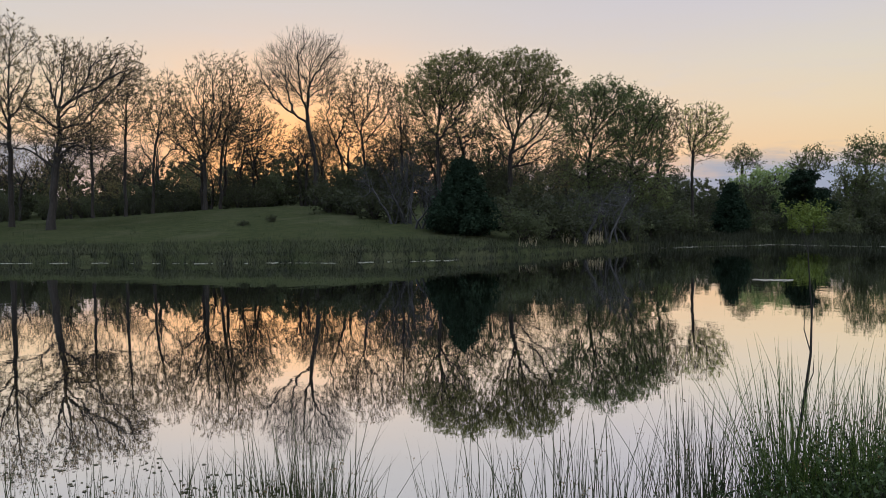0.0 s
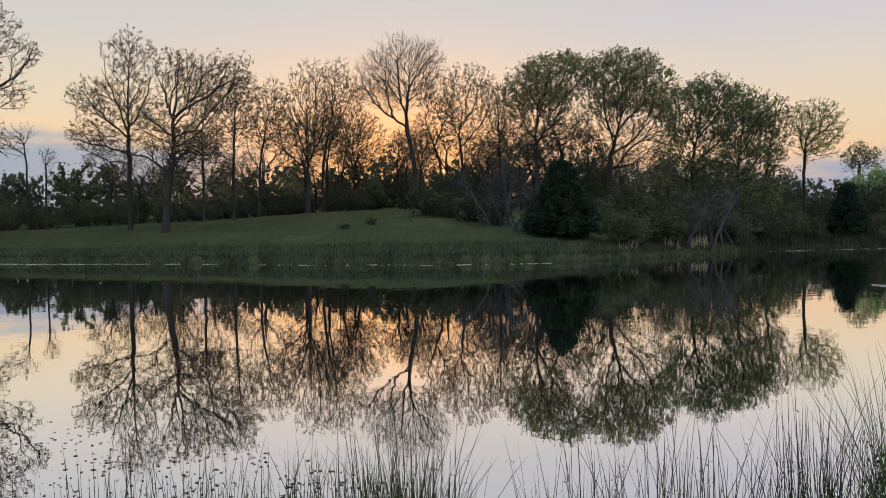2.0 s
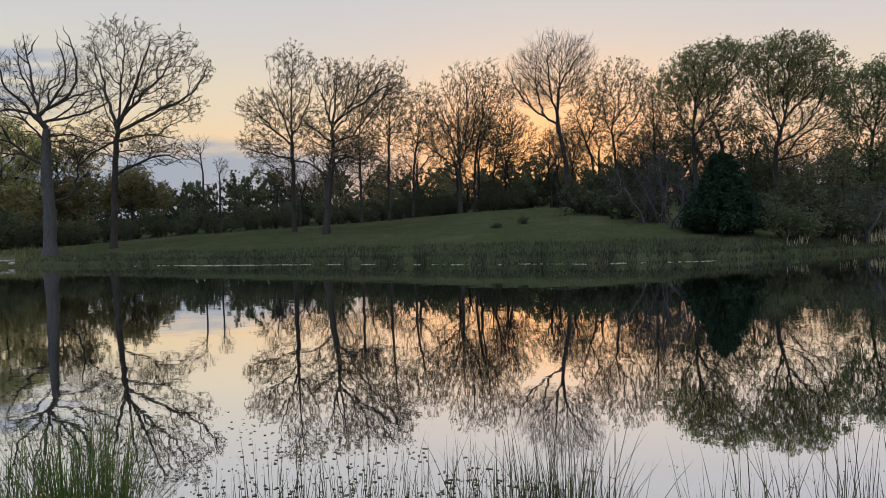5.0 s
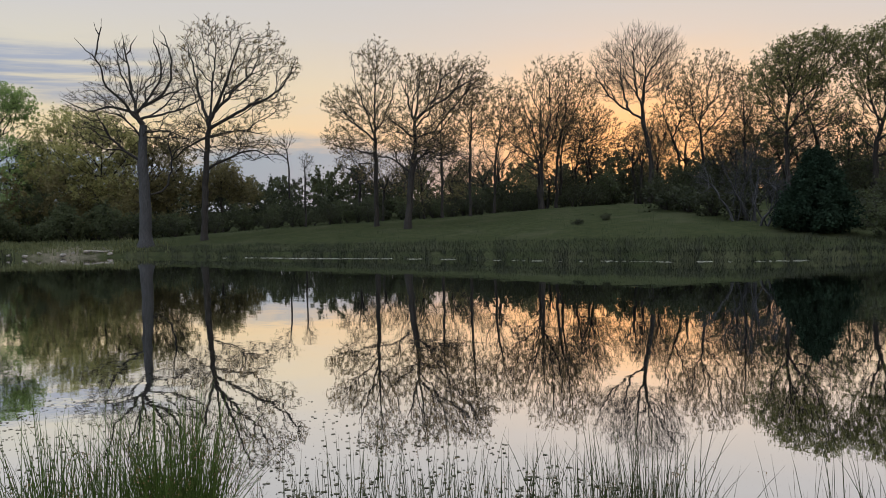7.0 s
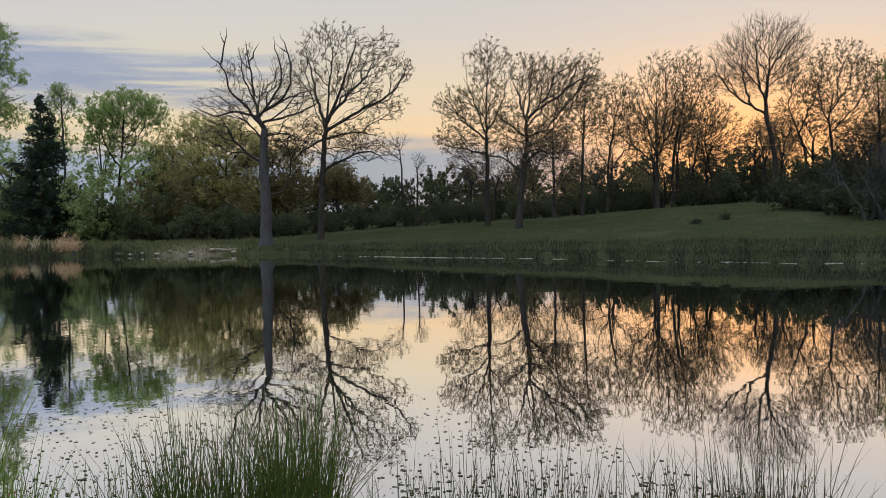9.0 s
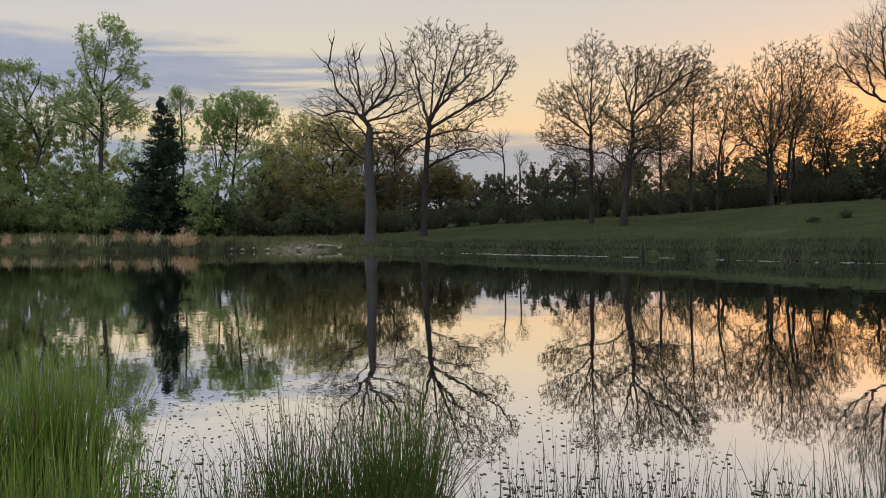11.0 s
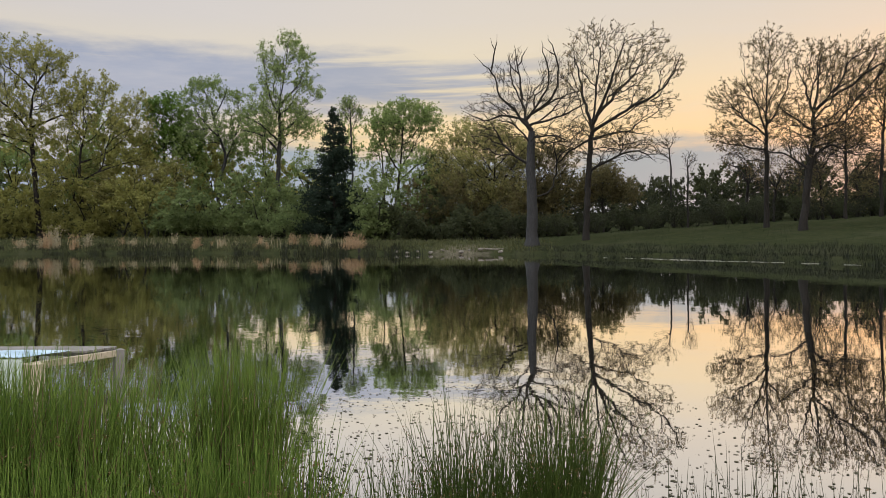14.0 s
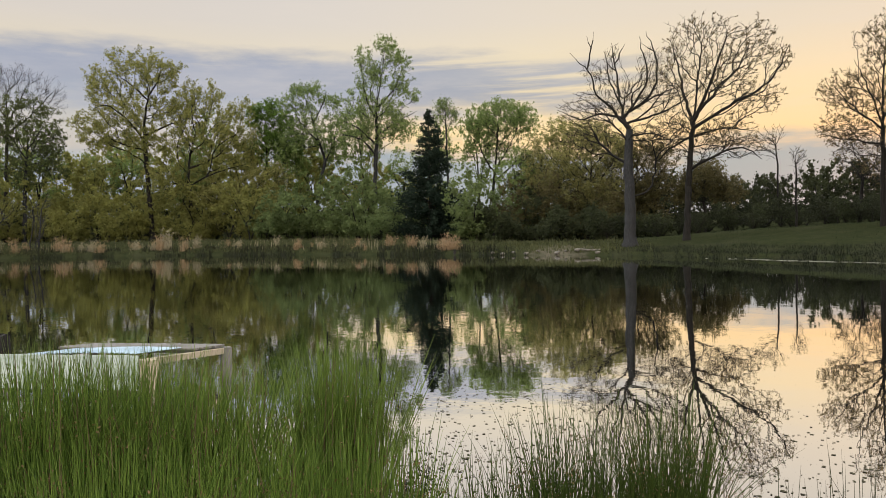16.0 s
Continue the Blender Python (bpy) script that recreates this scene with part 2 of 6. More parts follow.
AZ_K = (-180, -60, -30, -23, -16, -12, -6, 0, 7, 15, 22, 29, 35, 40, 45, 50, 55, 60, 65, 72, 80, 95, 140, 180)
FAR_K = (40, 50, 64, 70, 63, 54, 46, 42, 41.3, 43, 46, 50.5, 55, 60, 65, 67, 70.5, 75, 80, 88, 95, 96, 50, 40)
RISE_K = (0, 0, -.003, -.003, 0.0, .004, .012, .02, .0255, .0213, .0128, .0068, .0014, -.0045, -.0108, -.0125, -.0113, -.0085, -.0052, -.004, -.0035, -.003, 0, 0)
LONG_K = (30, 30, 20, 18, 18, 20, 24, 28, 30, 30, 28, 24, 22, 18, 9, 7, 7, 7, 7, 8, 9, 10, 30, 30)


def far_shore(az):
    return float(np.interp(az, AZ_K, FAR_K)) + 0.7 * noise.noise((az * 0.35, 1.7, 0.2)) + 0.35 * noise.noise((az * 1.6, 4.0, 0.9))


def near_shore(az):
    return 4.35 + 0.35 * noise.noise((az * 0.06, 9.0, 0.0)) + 0.15 * noise.noise((az * 0.3, 3.0, 0.0)) - 0.5 * ease((az + 12) / 14) * ease((52 - az) / 14)


def ease(v):
    v = min(max(v, 0.0), 1.0)
    return v * v * (3 - 2 * v)


def ground_z(az, d):
    n, s = near_shore(az), far_shore(az)
    wet = ease((az + 85) / 20) * ease((130 - az) / 25)
    if d < (n + s) / 2:
        z = 0.34 - 0.34 * ease((d - n + 1.6) / 1.6) - 0.5 * ease((d - n) / 2.0)
        return z * wet + 0.34 * (1 - wet) + 0.03 * noise.noise((az * 0.4, d * 1.5, 0.0))
    u = d - s
    if u < 0:
        return (-0.6 * ease(-u / 2.5)) * wet + 0.3 * (1 - wet)
    length = float(np.interp(az, AZ_K, LONG_K))
    top = EYE + (s + length) * float(np.interp(az, AZ_K, RISE_K))
    z = 0.22 * ease(u / 0.5) + (top - 0.22) * min(u / length, 1.0) ** 0.75
    p = place(az, d)
    return z + 3.6 * ease((u - length - 13) / 45) + 0.10 * ease(u / 4) * noise.noise(p * 0.3)


def mesh_quads(name, verts, faces, mat, smooth=False):
    """A mesh from arrays of points and of faces that all have three or all have four corners."""
    v, f = np.asarray(verts, np.float32), np.asarray(faces, np.int32)
    me = bpy.data.meshes.new(name)
    me.vertices.add(len(v))
    me.vertices.foreach_set("co", v.ravel())
    me.loops.add(f.size)
    me.loops.foreach_set("vertex_index", f.ravel())
    me.polygons.add(len(f))
    me.polygons.foreach_set("loop_start", np.arange(0, f.size, f.shape[1], dtype=np.int32))
    if smooth:
        me.polygons.foreach_set("use_smooth", np.ones(len(f), bool))
    me.materials.append(mat)
    me.update(calc_edges=True)
    return me


def part(name, me, parent, label=""):
    ob = new(name, me)
    ob.parent = parent
    return tagged(ob, label)


def build_ground():
    azs = np.concatenate([np.arange(-180, -40, 4.0), np.arange(-40, 100, 0.75), np.arange(100, 180, 4.0)])
    rings = 44
    v = []
    for a in azs:
        n, s = near_shore(a), far_shore(a)
        ds = [0.05, 0.8, 1.6, 2.3, n - 1.6, n - 1.2, n - 0.8, n - 0.4, n, n + 0.5, n + 1.2, n + 2, n + 5, (n + s) / 2 - 1, s - 5, s - 2.5, s - 1.2, s - 0.5,
              s, s + 0.25, s + 0.5, s + 1, s + 1.7, s + 2.5, s + 4, s + 6, s + 8, s + 10, s + 12.5, s + 15, s + 18, s + 21, s + 24, s + 27, s + 30, s + 36,
              s + 45, s + 60, s + 90, s + 140, 300, 600, 1400, 3000]
        for d in ds:
            p = place(a, d)
            v.append((p.x, p.y, ground_z(a, d)))
    m = len(azs)
    f = [(i * rings + j, ((i + 1) % m) * rings + j, ((i + 1) % m) * rings + j + 1, i * rings + j + 1) for i in range(m) for j in range(rings - 1)]
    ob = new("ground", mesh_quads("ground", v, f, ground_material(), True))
    tagged(ob, "rough grassy banks and rising meadow round a pond", "ground", kind="structure")
    w = [(-170, -60, 0), (70, -60, 0), (70, 130, 0), (-170, 130, 0)]
    ob = new("water", mesh_quads("water", w, [(0, 1, 2, 3)], water_material()))
    tagged(ob, "still pond water mirroring the trees and sunset sky", "water", kind="structure")


build_ground()


# ---------------------------------------------------------------- trees
def tubes(a, b, ra, rb, sides):
    """Tapered tubes from points a to points b: points and faces."""
    d = b - a
    ln = np.linalg.norm(d, axis=1, keepdims=True)
    d = d / np.maximum(ln, 1e-6)
    ref = np.where(np.abs(d[:, 2:3]) > 0.9, np.array([[1.0, 0, 0]]), np.array([[0, 0, 1.0]]))
    u = np.cross(d, ref)
    u /= np.maximum(np.linalg.norm(u, axis=1, keepdims=True), 1e-6)
    w = np.cross(d, u)
    k = np.arange(sides) * 2 * np.pi / sides
    ring = u[:, None] * np.cos(k)[None, :, None] + w[:, None] * np.sin(k)[None, :, None]
    v = np.concatenate([a[:, None] + ring * np.reshape(ra, (-1, 1, 1)), b[:, None] + ring * np.reshape(rb, (-1, 1, 1))], 1).reshape(-1, 3)
    j = np.arange(sides)
    q = np.stack([j, (j + 1) % sides, (j + 1) % sides + sides, j + sides], 1)
    f = (np.arange(len(a)) * 2 * sides)[:, None, None] + q[None]
    return v, f.reshape(-1, 4)


def merge(parts):
    v, f, n = [], [], 0
    for a, b in parts:
        v.append(a)
        f.append(b + n)
        n += len(a)
    return np.concatenate(v), np.concatenate(f)


def leaf_quads(rng, at, size, flat=0.0, far=False):
    """Small folded-looking leaf cards, each turned at random."""
    n = len(at)
    u = rng.normal(size=(n, 3))
    u[:, 2] *= 1 - flat
    u /= np.linalg.norm(u, axis=1, keepdims=True)
    t = rng.normal(size=(n, 3))
    w = np.cross(u, t)
    w /= np.maximum(np.linalg.norm(w, axis=1, keepdims=True), 1e-6)
    s = size * rng.uniform(0.6, 1.4, (n, 1))
    if far:
        v = np.stack([at - u * s, at - w * s * 0.75 + u * s * 0.4, at + w * s * 0.75 + u * s * 0.4], 1).reshape(-1, 3)
        return v, np.arange(3 * n).reshape(-1, 3)
    v = np.stack([at - u * s, at - w * s * 0.55, at + u * s, at + w * s * 0.55], 1).reshape(-1, 3)
    return v, np.arange(4 * n).reshape(-1, 4)


def grow(rng, stems, blobs, n, bend=0.28, step=0.9, wob=0.12, joined=False, fill=0.42, roots=()):
    """Nodes and parents of a branching frame that fills the blobs (x, y, z, rx, ry, rz) from the stems."""
    pos, par, plen = [], [], []
    for si, st in enumerate(stems):
        for i, p in enumerate(st):
            pos.append(p)
            root = (roots[si - 1] if roots else len(stems[0]) - 1) if joined and si else -1
            par.append(root if i == 0 else len(pos) - 2)
            plen.append((plen[root] if root >= 0 else 0.0) if i == 0 else plen[-1] + np.linalg.norm(np.subtract(p, st[i - 1])))
    pos, plen = [np.array(p, float) for p in pos], plen
    vol = np.array([b[3] * b[4] * b[5] for b in blobs]) ** 0.8
    pick = rng.choice(len(blobs), n, p=vol / vol.sum())
    q = rng.normal(size=(n, 3))
    q /= np.linalg.norm(q, axis=1, keepdims=True)
    q *= rng.uniform(0, 1, (n, 1)) ** fill
    bl = np.array(blobs)[pick]
    tg = bl[:, :3] + q * bl[:, 3:]
    start = pos[len(stems[0]) - 1] if joined or len(stems) == 1 else np.mean([s[-1] for s in stems], 0)
    order = np.argsort(np.linalg.norm(tg - start, axis=1) + rng.normal(0, 0.8, n))
    cap = 6 * n + len(pos) + 50
    arr, pl = np.zeros((cap, 3)), np.zeros(cap)
    m = len(pos)
    arr[:m], pl[:m] = np.array(pos), plen
    ok = np.zeros(cap, bool)
    low = min(b[2] - b[5] for b in blobs)
    ok[:m] = arr[:m, 2] > low * 0.72
    ok[m - 1] = True
    ok[len(stems[0]) - 1] = True
    for i in order:
        t = tg[i]
        dv = t - arr[:m]
        dist = np.linalg.norm(dv, axis=1)
        cost = dist + bend * pl[:m] + 0.35 * np.maximum(0, -dv[:, 2]) + np.where(ok[:m], 0, 1e3)
        k = int(np.argmin(cost))
        steps = int(min(5, max(1, round(dist[k] / step))))
        last = k
        for j in range(1, steps + 1):
            if m >= cap - 1:
                break
            p = arr[k] + dv[k] * (j / steps)
            if steps > 1:
                p = p + rng.normal(0, wob, 3) + np.array([0, 0, 0.10 * math.sin(math.pi * j / steps) * dist[k] * 0.5])
            arr[m], pl[m], ok[m] = p, pl[last] + np.linalg.norm(p - arr[last]), True
            par.append(last)
            last = m
            m += 1
    return arr[:m], np.array(par)


def tree_meshes(rng, stems, blobs, n, base_r, leaves, leaf_size, mats, twigs=3, twig_len=0.8, tip_r=0.016, bend=0.28, wob=0.12, leaf_spread=0.35, sides=6, joined=False, fill=0.42, roots=(), far=False):
    pos, par = grow(rng, stems, blobs, n, bend=bend, wob=wob, joined=joined, fill=fill, roots=roots)
    m = len(pos)
    tips = np.ones(m, bool)
    tips[par[par >= 0]] = False
    weight = np.zeros(m)
    weight[tips] = 1.0
    for i in range(m - 1, -1, -1):
        if par[i] >= 0:
            weight[par[i]] += weight[i]
    p = math.log(max(weight.max(), 4)) / math.log(base_r / tip_r)
    r = tip_r * np.maximum(weight, 1) ** (1 / p)
    flare = pos[:, 2] < 0.9
    r[flare] *= 1 + 0.35 * (0.9 - np.maximum(pos[flare, 2], 0))
    kids = np.where(par >= 0)[0]
    a, b = pos[par[kids]], pos[kids]
    ra, rb = np.minimum(r[par[kids]], r[kids] * 1.25), r[kids]
    thick = rb > 0.05
    geo = []
    if thick.any():
        geo.append(tubes(a[thick], b[thick] + (b[thick] - a[thick]) * 0.03, ra[thick], rb[thick], sides))
    if (~thick).any():
        geo.append(tubes(a[~thick], b[~thick], ra[~thick], rb[~thick], 3))
    # fine twigs
    src = np.where((weight <= 3) & (par >= 0))[0]
    src = np.repeat(src, twigs)
    along = pos[src] - pos[par[src]]
    along /= np.maximum(np.linalg.norm(along, axis=1, keepdims=True), 1e-6)
    dirs = along * 0.7 + rng.normal(0, 0.55, (len(src), 3)) + np.array([0, 0, 0.22])
    dirs /= np.linalg.norm(dirs, axis=1, keepdims=True)
    root = pos[src] - along * rng.uniform(0, 0.5, (len(src), 1))
    end = root + dirs * twig_len * rng.uniform(0.4, 1.2, (len(src), 1))
    geo.append(tubes(root, end, np.full(len(src), tip_r * 0.8), np.full(len(src), tip_r * 0.35), 3))
    v, f = merge(geo)
    wood = mesh_quads("trunk", v, f, mats[0], True)
    crown = None
    if leaves:
        which = rng.integers(0, len(src), leaves)
        g = rng.uniform(0.3, 1.05, (leaves, 1))
        at = root[which] * (1 - g) + end[which] * g + rng.normal(0, leaf_spread, (leaves, 3)) * rng.uniform(0, 1, (leaves, 1))
        v, f = leaf_quads(rng, at, leaf_size, far=far)
        crown = mesh_quads("crown", v, f, mats[1])
    return wood, crown


def stem_line(rng, base, top, wob, steps):
    pts = []
    for i in range(steps + 1):
        t = i / steps
        k = math.sin(math.pi * t) * wob
        pts.append(np.array([base[0] + (top[0] - base[0]) * t ** 1.3 + rng.normal(0, 1) * k, base[1] + (top[1] - base[1]) * t ** 1.3 + rng.normal(0, 1) * k, base[2] + (top[2] - base[2]) * t]))
    return pts


def stand(name, wood, crown, az, d, label, category="tree", turn=None, group="", leaf_label="", wood_name="trunk"):
    e = new(name)
    z = ground_z(az, d) - 0.08
    e.matrix_basis = Matrix.Translation(place(az, d, z)) @ Matrix.Rotation(radians(az if turn is None else turn), 4, "Z")
    part(wood_name, wood, e)
    if crown:
        part("crown", crown, e, leaf_label)
    return tagged(e, label, category, group)


COUNT = [0]


def crown_blobs(rng, rx, off, low, high, lumps=7):
    """An uneven crown: a main body and lumps round it. Local x is to the right as seen from the pond."""
    mid, rz = (low + high) / 2, (high - low) / 2
    out = [(off, 0, mid + rz * 0.1, rx * 0.92, rx * 0.8, rz * 0.86)]
    for i in range(lumps):
        a = rng.uniform(0, 2 * math.pi)
        h = rng.uniform(-0.55, 0.62)
        w = math.sqrt(max(0.1, 1 - h * h)) * 0.86
        s = rng.uniform(0.28, 0.42)
        out.append((off + math.cos(a) * rx * w, math.sin(a) * rx * w * 0.9, mid + h * rz, rx * s, rx * s, rz * s * 0.9))
    out.append((off + rng.normal(0, rx * 0.15), 0, high - rz * 0.3, rx * 0.6, rx * 0.5, rz * 0.28))
    return out


def unit(v):
    return v / np.maximum(np.linalg.norm(v, axis=-1, keepdims=True), 1e-6)


def smooth_line(rng, pts, step, wob):
    """A line through the points, cut into short pieces with small kinks."""
    pts = np.asarray(pts, float)
    ext = np.concatenate([2 * pts[:1] - pts[1:2], pts, 2 * pts[-1:] - pts[-2:-1]])
    out = [pts[0]]
    for i in range(len(pts) - 1):
        a, b, c, d = ext[i:i + 4]
        k = max(1, int(round(np.linalg.norm(c - b) / step)))
        for j in range(1, k + 1):
            t = j / k
            p = 0.5 * (2 * b + (c - a) * t + (2 * a - 5 * b + 4 * c - d) * t * t + (3 * b - a - 3 * c + d) * t ** 3)
            out.append(p + rng.normal(0, wob, 3) * np.array([1, 1, 0.5]) * (j < k or i < len(pts) - 2))
    return out


def swept(line, radii, sides):
    """One upright tube along a line."""
    k = np.arange(sides) * 2 * np.pi / sides
    lump = 1 + 0.07 * np.sin(3 * k + 0.6) + 0.04 * np.sin(5 * k)
    ring = np.stack([np.cos(k) * lump, np.sin(k) * lump, np.zeros(sides)], 1)
    v = (line[:, None] + ring[None] * np.asarray(radii)[:, None, None]).reshape(-1, 3)
    q = np.arange(sides)
    face = np.stack([q, (q + 1) % sides, (q + 1) % sides + sides, q + sides], 1)
    return v, ((np.arange(len(line) - 1) * sides)[:, None, None] + face[None]).reshape(-1, 4)


def fill_crown(rng, pos, par, targets, bend, step, wob, low):
    """Branches from the frame to each target: each leaves the cheapest node along its own direction and curves over."""
    n, m = len(targets), len(pos)
    cap = m + 8 * n
    arr, pl, up = np.zeros((cap, 3)), np.zeros(cap), np.full(cap, -1)
    heading = np.zeros((cap, 3))
    arr[:m], up[:m] = np.array(pos), np.array(par)
    for i in range(m):
        if up[i] >= 0:
            step_v = arr[i] - arr[up[i]]
            ln = np.linalg.norm(step_v)
            pl[i], heading[i] = pl[up[i]] + ln, step_v / max(ln, 1e-6)
    heading[0] = (0, 0, 1)
    shut = np.where(arr[:m, 2] > low, 0.0, 1e3)
    shut = np.concatenate([shut, np.zeros(cap - m)])
    shut[int(np.argmax(arr[:m, 2]))] = 0.0
    mid = arr[:m][shut[:m] == 0].mean(0)
    order = np.argsort(np.linalg.norm(targets - mid, axis=1) + rng.normal(0, 0.5, n))
    for i in order:
        t = targets[i]
        dv = t - arr[:m]
        dist = np.sqrt((dv * dv).sum(1))
        turn = (dv * heading[:m]).sum(1) / np.maximum(dist, 1e-3)
        k = int(np.argmin(dist * (1.25 - 0.35 * turn) + bend * pl[:m] + 0.3 * np.maximum(0, -dv[:, 2]) + shut[:m]))
        gap = dist[k]
        if gap < 0.12:
            continue
        bow = arr[k] + heading[k] * gap * 0.35 + np.array([0, 0, 0.08 * gap])
        count = int(min(7, max(1, round(gap / step))))
        last = k
        for j in range(1, count + 1):
            s = j / count
            p = arr[k] * (1 - s) ** 2 + bow * 2 * s * (1 - s) + t * s * s
            if j < count:
                p = p + rng.normal(0, wob, 3)
            v = p - arr[last]
            ln = np.linalg.norm(v)
            arr[m], up[m], pl[m], heading[m] = p, last, pl[last] + ln, v / max(ln, 1e-6)
            last = m
            m += 1
            if m >= cap:
                break
        if m >= cap:
            break
    return arr[:m], up[:m]


def crown_tree(az, d, trunk, limbs, crown, base_r, label, inner=(), n=900, leaves=2600, size=0.055, mats=(None, None), fine=0.012, twigs=3, twig_len=0.55, bend=0.22,
               wob=0.05, cluster=3, spread=0.10, shell=0.42, lift=0.15, dome=0.0, deep=0.85, name="oak_tree", far=True, grey=0.0, stout=0.6, limb_r=0.45):
    """A tree from its trunk line and main limbs (x, height over the water) and the lobes of its crown (x, height, half width, half height);
    x runs to the right as seen from the pond. Finer branches fill the lobes."""
    COUNT[0] += 1
    rng = np.random.default_rng(100 + COUNT[0])
    g = ground_z(az, d) - 0.08
    line = [(0, 0, 0)]
    for x, z in trunk:
        line.append((x, line[-1][1] + rng.normal(0, 0.12), max(z - g, 0.5)))
    pos = smooth_line(rng, line, 0.6, 0.035)
    par = list(range(-1, len(pos) - 1))
    first, girth = len(pos), []
    side = rng.choice((-1, 1))
    for i, limb in enumerate(limbs):
        start = np.array([limb[0][0], 0, limb[0][1] - g])
        arr = np.array(pos)
        k = int(np.argmin(np.linalg.norm((arr - start) * np.array([1, 0.3, 1]), axis=1)))
        span = math.hypot(limb[-1][0] - limb[0][0], limb[-1][1] - limb[0][1])
        depth = side * (-1) ** i * rng.uniform(0.15, 0.55) * span
        pts = [pos[k]] + [np.array([x, pos[k][1] + depth * (j + 1) / (len(limb) - 1), z - g]) for j, (x, z) in enumerate(limb[1:])]
        line = smooth_line(rng, pts, 0.55, 0.06)[1:]
        for j, p in enumerate(line):
            par.append(k)
            pos.append(p)
            k = len(pos) - 1
            girth.append(base_r * limb_r * min(1.0, 0.35 + 0.08 * span) * (1 - (j + 1) / len(line)) ** 0.8 + fine * 1.4)
    lobes = np.array([(*b, 1.0) for b in crown] + [(*b, 0.0) for b in inner])
    odds = (lobes[:, 2] ** 1.6 * lobes[:, 3]) ** 0.75
    pick = rng.choice(len(lobes), n, p=odds / odds.sum())
    q = rng.normal(size=(n, 3))
    q /= np.linalg.norm(q, axis=1, keepdims=True)
    q *= rng.uniform(0, 1, (n, 1)) ** shell * (1 + np.abs(rng.normal(0, 0.10, (n, 1))))
    lb = lobes[pick]
    xm = float((lobes[:, 0] * odds).sum() / odds.sum())
    wide = max(abs(lobes[:, 0] - xm).max(), 1.0)
    # lobes far out to the side lie near the middle plane, those over the trunk spread in depth
    free = np.sqrt(np.clip(1 - ((lb[:, 0] - xm) / (wide * 1.25)) ** 2, 0.1, 1)) * wide * deep
    ydepth = np.clip(free, lb[:, 2] * 0.6, None)
    tg = np.stack([lb[:, 0] + q[:, 0] * lb[:, 2], q[:, 1] * ydepth, lb[:, 1] - g + q[:, 2] * lb[:, 3]], 1)
    low = max(0.8, (lobes[:, 1] - lobes[:, 3]).min() - g - 1.5)
    arr, up = fill_crown(rng, pos, par, tg, bend, 0.5, wob, low)
    m = len(arr)
    weight = np.ones(m)
    kids_of = np.zeros(m)
    for i in range(m - 1, 0, -1):
        if kids_of[i]:
            weight[i] -= 1
        weight[up[i]] += weight[i]
        kids_of[up[i]] += 1
    weight[0] = max(weight[0] - 1, 1)
    p = math.log(max(weight.max(), 4)) / math.log(base_r / fine)
    r = fine * np.maximum(weight, 1) ** (1 / p)
    p = math.log(max(weight.max(), 4)) / math.log(base_r * stout / fine)
    r[first:] = fine * np.maximum(weight[first:], 1) ** (1 / p)
    r[first:first + len(girth)] = np.maximum(r[first:first + len(girth)], girth)
    r[:first] *= np.linspace(1.0, 0.74, first)
    foot = arr[:, 2] < 0.9
    r[foot] *= 1 + 0.4 * (0.9 - np.maximum(arr[foot, 2], 0))
    kids = np.arange(1, m)
    a, b = arr[up[kids]], arr[kids]
    ra, rb = np.minimum(r[up[kids]], r[kids] * 1.3), r[kids]
    geo = []
    bole = (kids < first) & (b[:, 2] < grey)
    if bole.any():
        gv, gf = swept(np.concatenate([a[bole][:1], b[bole]]), np.concatenate([ra[bole][:1] * 1.15, rb[bole]]), 16)
        a, b, ra, rb = a[~bole], b[~bole], ra[~bole], rb[~bole]
    for mask, sides in ((rb > 0.09, 8), ((rb <= 0.09) & (rb > 0.03), 5), (rb <= 0.03, 3)):
        if mask.any():
            geo.append(tubes(a[mask], b[mask] + (b[mask] - a[mask]) * (0.06 if sides > 3 else 0.0), ra[mask], rb[mask], sides))
    # twigs on the outermost branches
    src = np.repeat(np.where((weight <= 2) & (np.arange(m) >= len(pos)))[0], twigs)
    along = unit(arr[src] - arr[up[src]])
    aim = unit(along * 0.8 + rng.normal(0, 0.5, (len(src), 3)) + np.array([0, 0, lift]))
    root = arr[src] - (arr[src] - arr[up[src]]) * rng.uniform(0, 0.9, (len(src), 1))
    end = root + aim * twig_len * rng.uniform(0.35, 1.2, (len(src), 1))
    geo.append(tubes(root, end, np.full(len(src), fine * 0.75), np.full(len(src), fine * 0.4), 3))
    v, f = merge(geo)
    wood = mesh_quads("trunk", v, f, mats[0], True)
    wood_name = "branch_frame" if bole.any() else "trunk"
    # leaves in bunches at the twigs' ends
    ok = np.ones(len(src), bool)
    if inner:
        box = np.array(crown)
        rel = np.stack([(end[:, None, 0] - box[None, :, 0]) / box[None, :, 2], (end[:, None, 2] + g - box[None, :, 1]) / box[None, :, 3]], 2)
        ok = ((rel ** 2).sum(2) < 1.25).any(1)
        ok |= rng.uniform(size=len(src)) < 0.22
    z = end[:, 2]
    odds = np.exp(dome * (z - z.min()) / max(np.ptp(z), 0.1)) * ok
    many = max(1, leaves // cluster)
    w = rng.choice(len(src), many, p=odds / odds.sum())
    s = rng.uniform(0.55, 1.08, (many, 1))
    at = np.repeat(root[w] * (1 - s) + end[w] * s + rng.normal(0, spread, (many, 3)) * rng.uniform(0, 1, (many, 1)), cluster, 0)
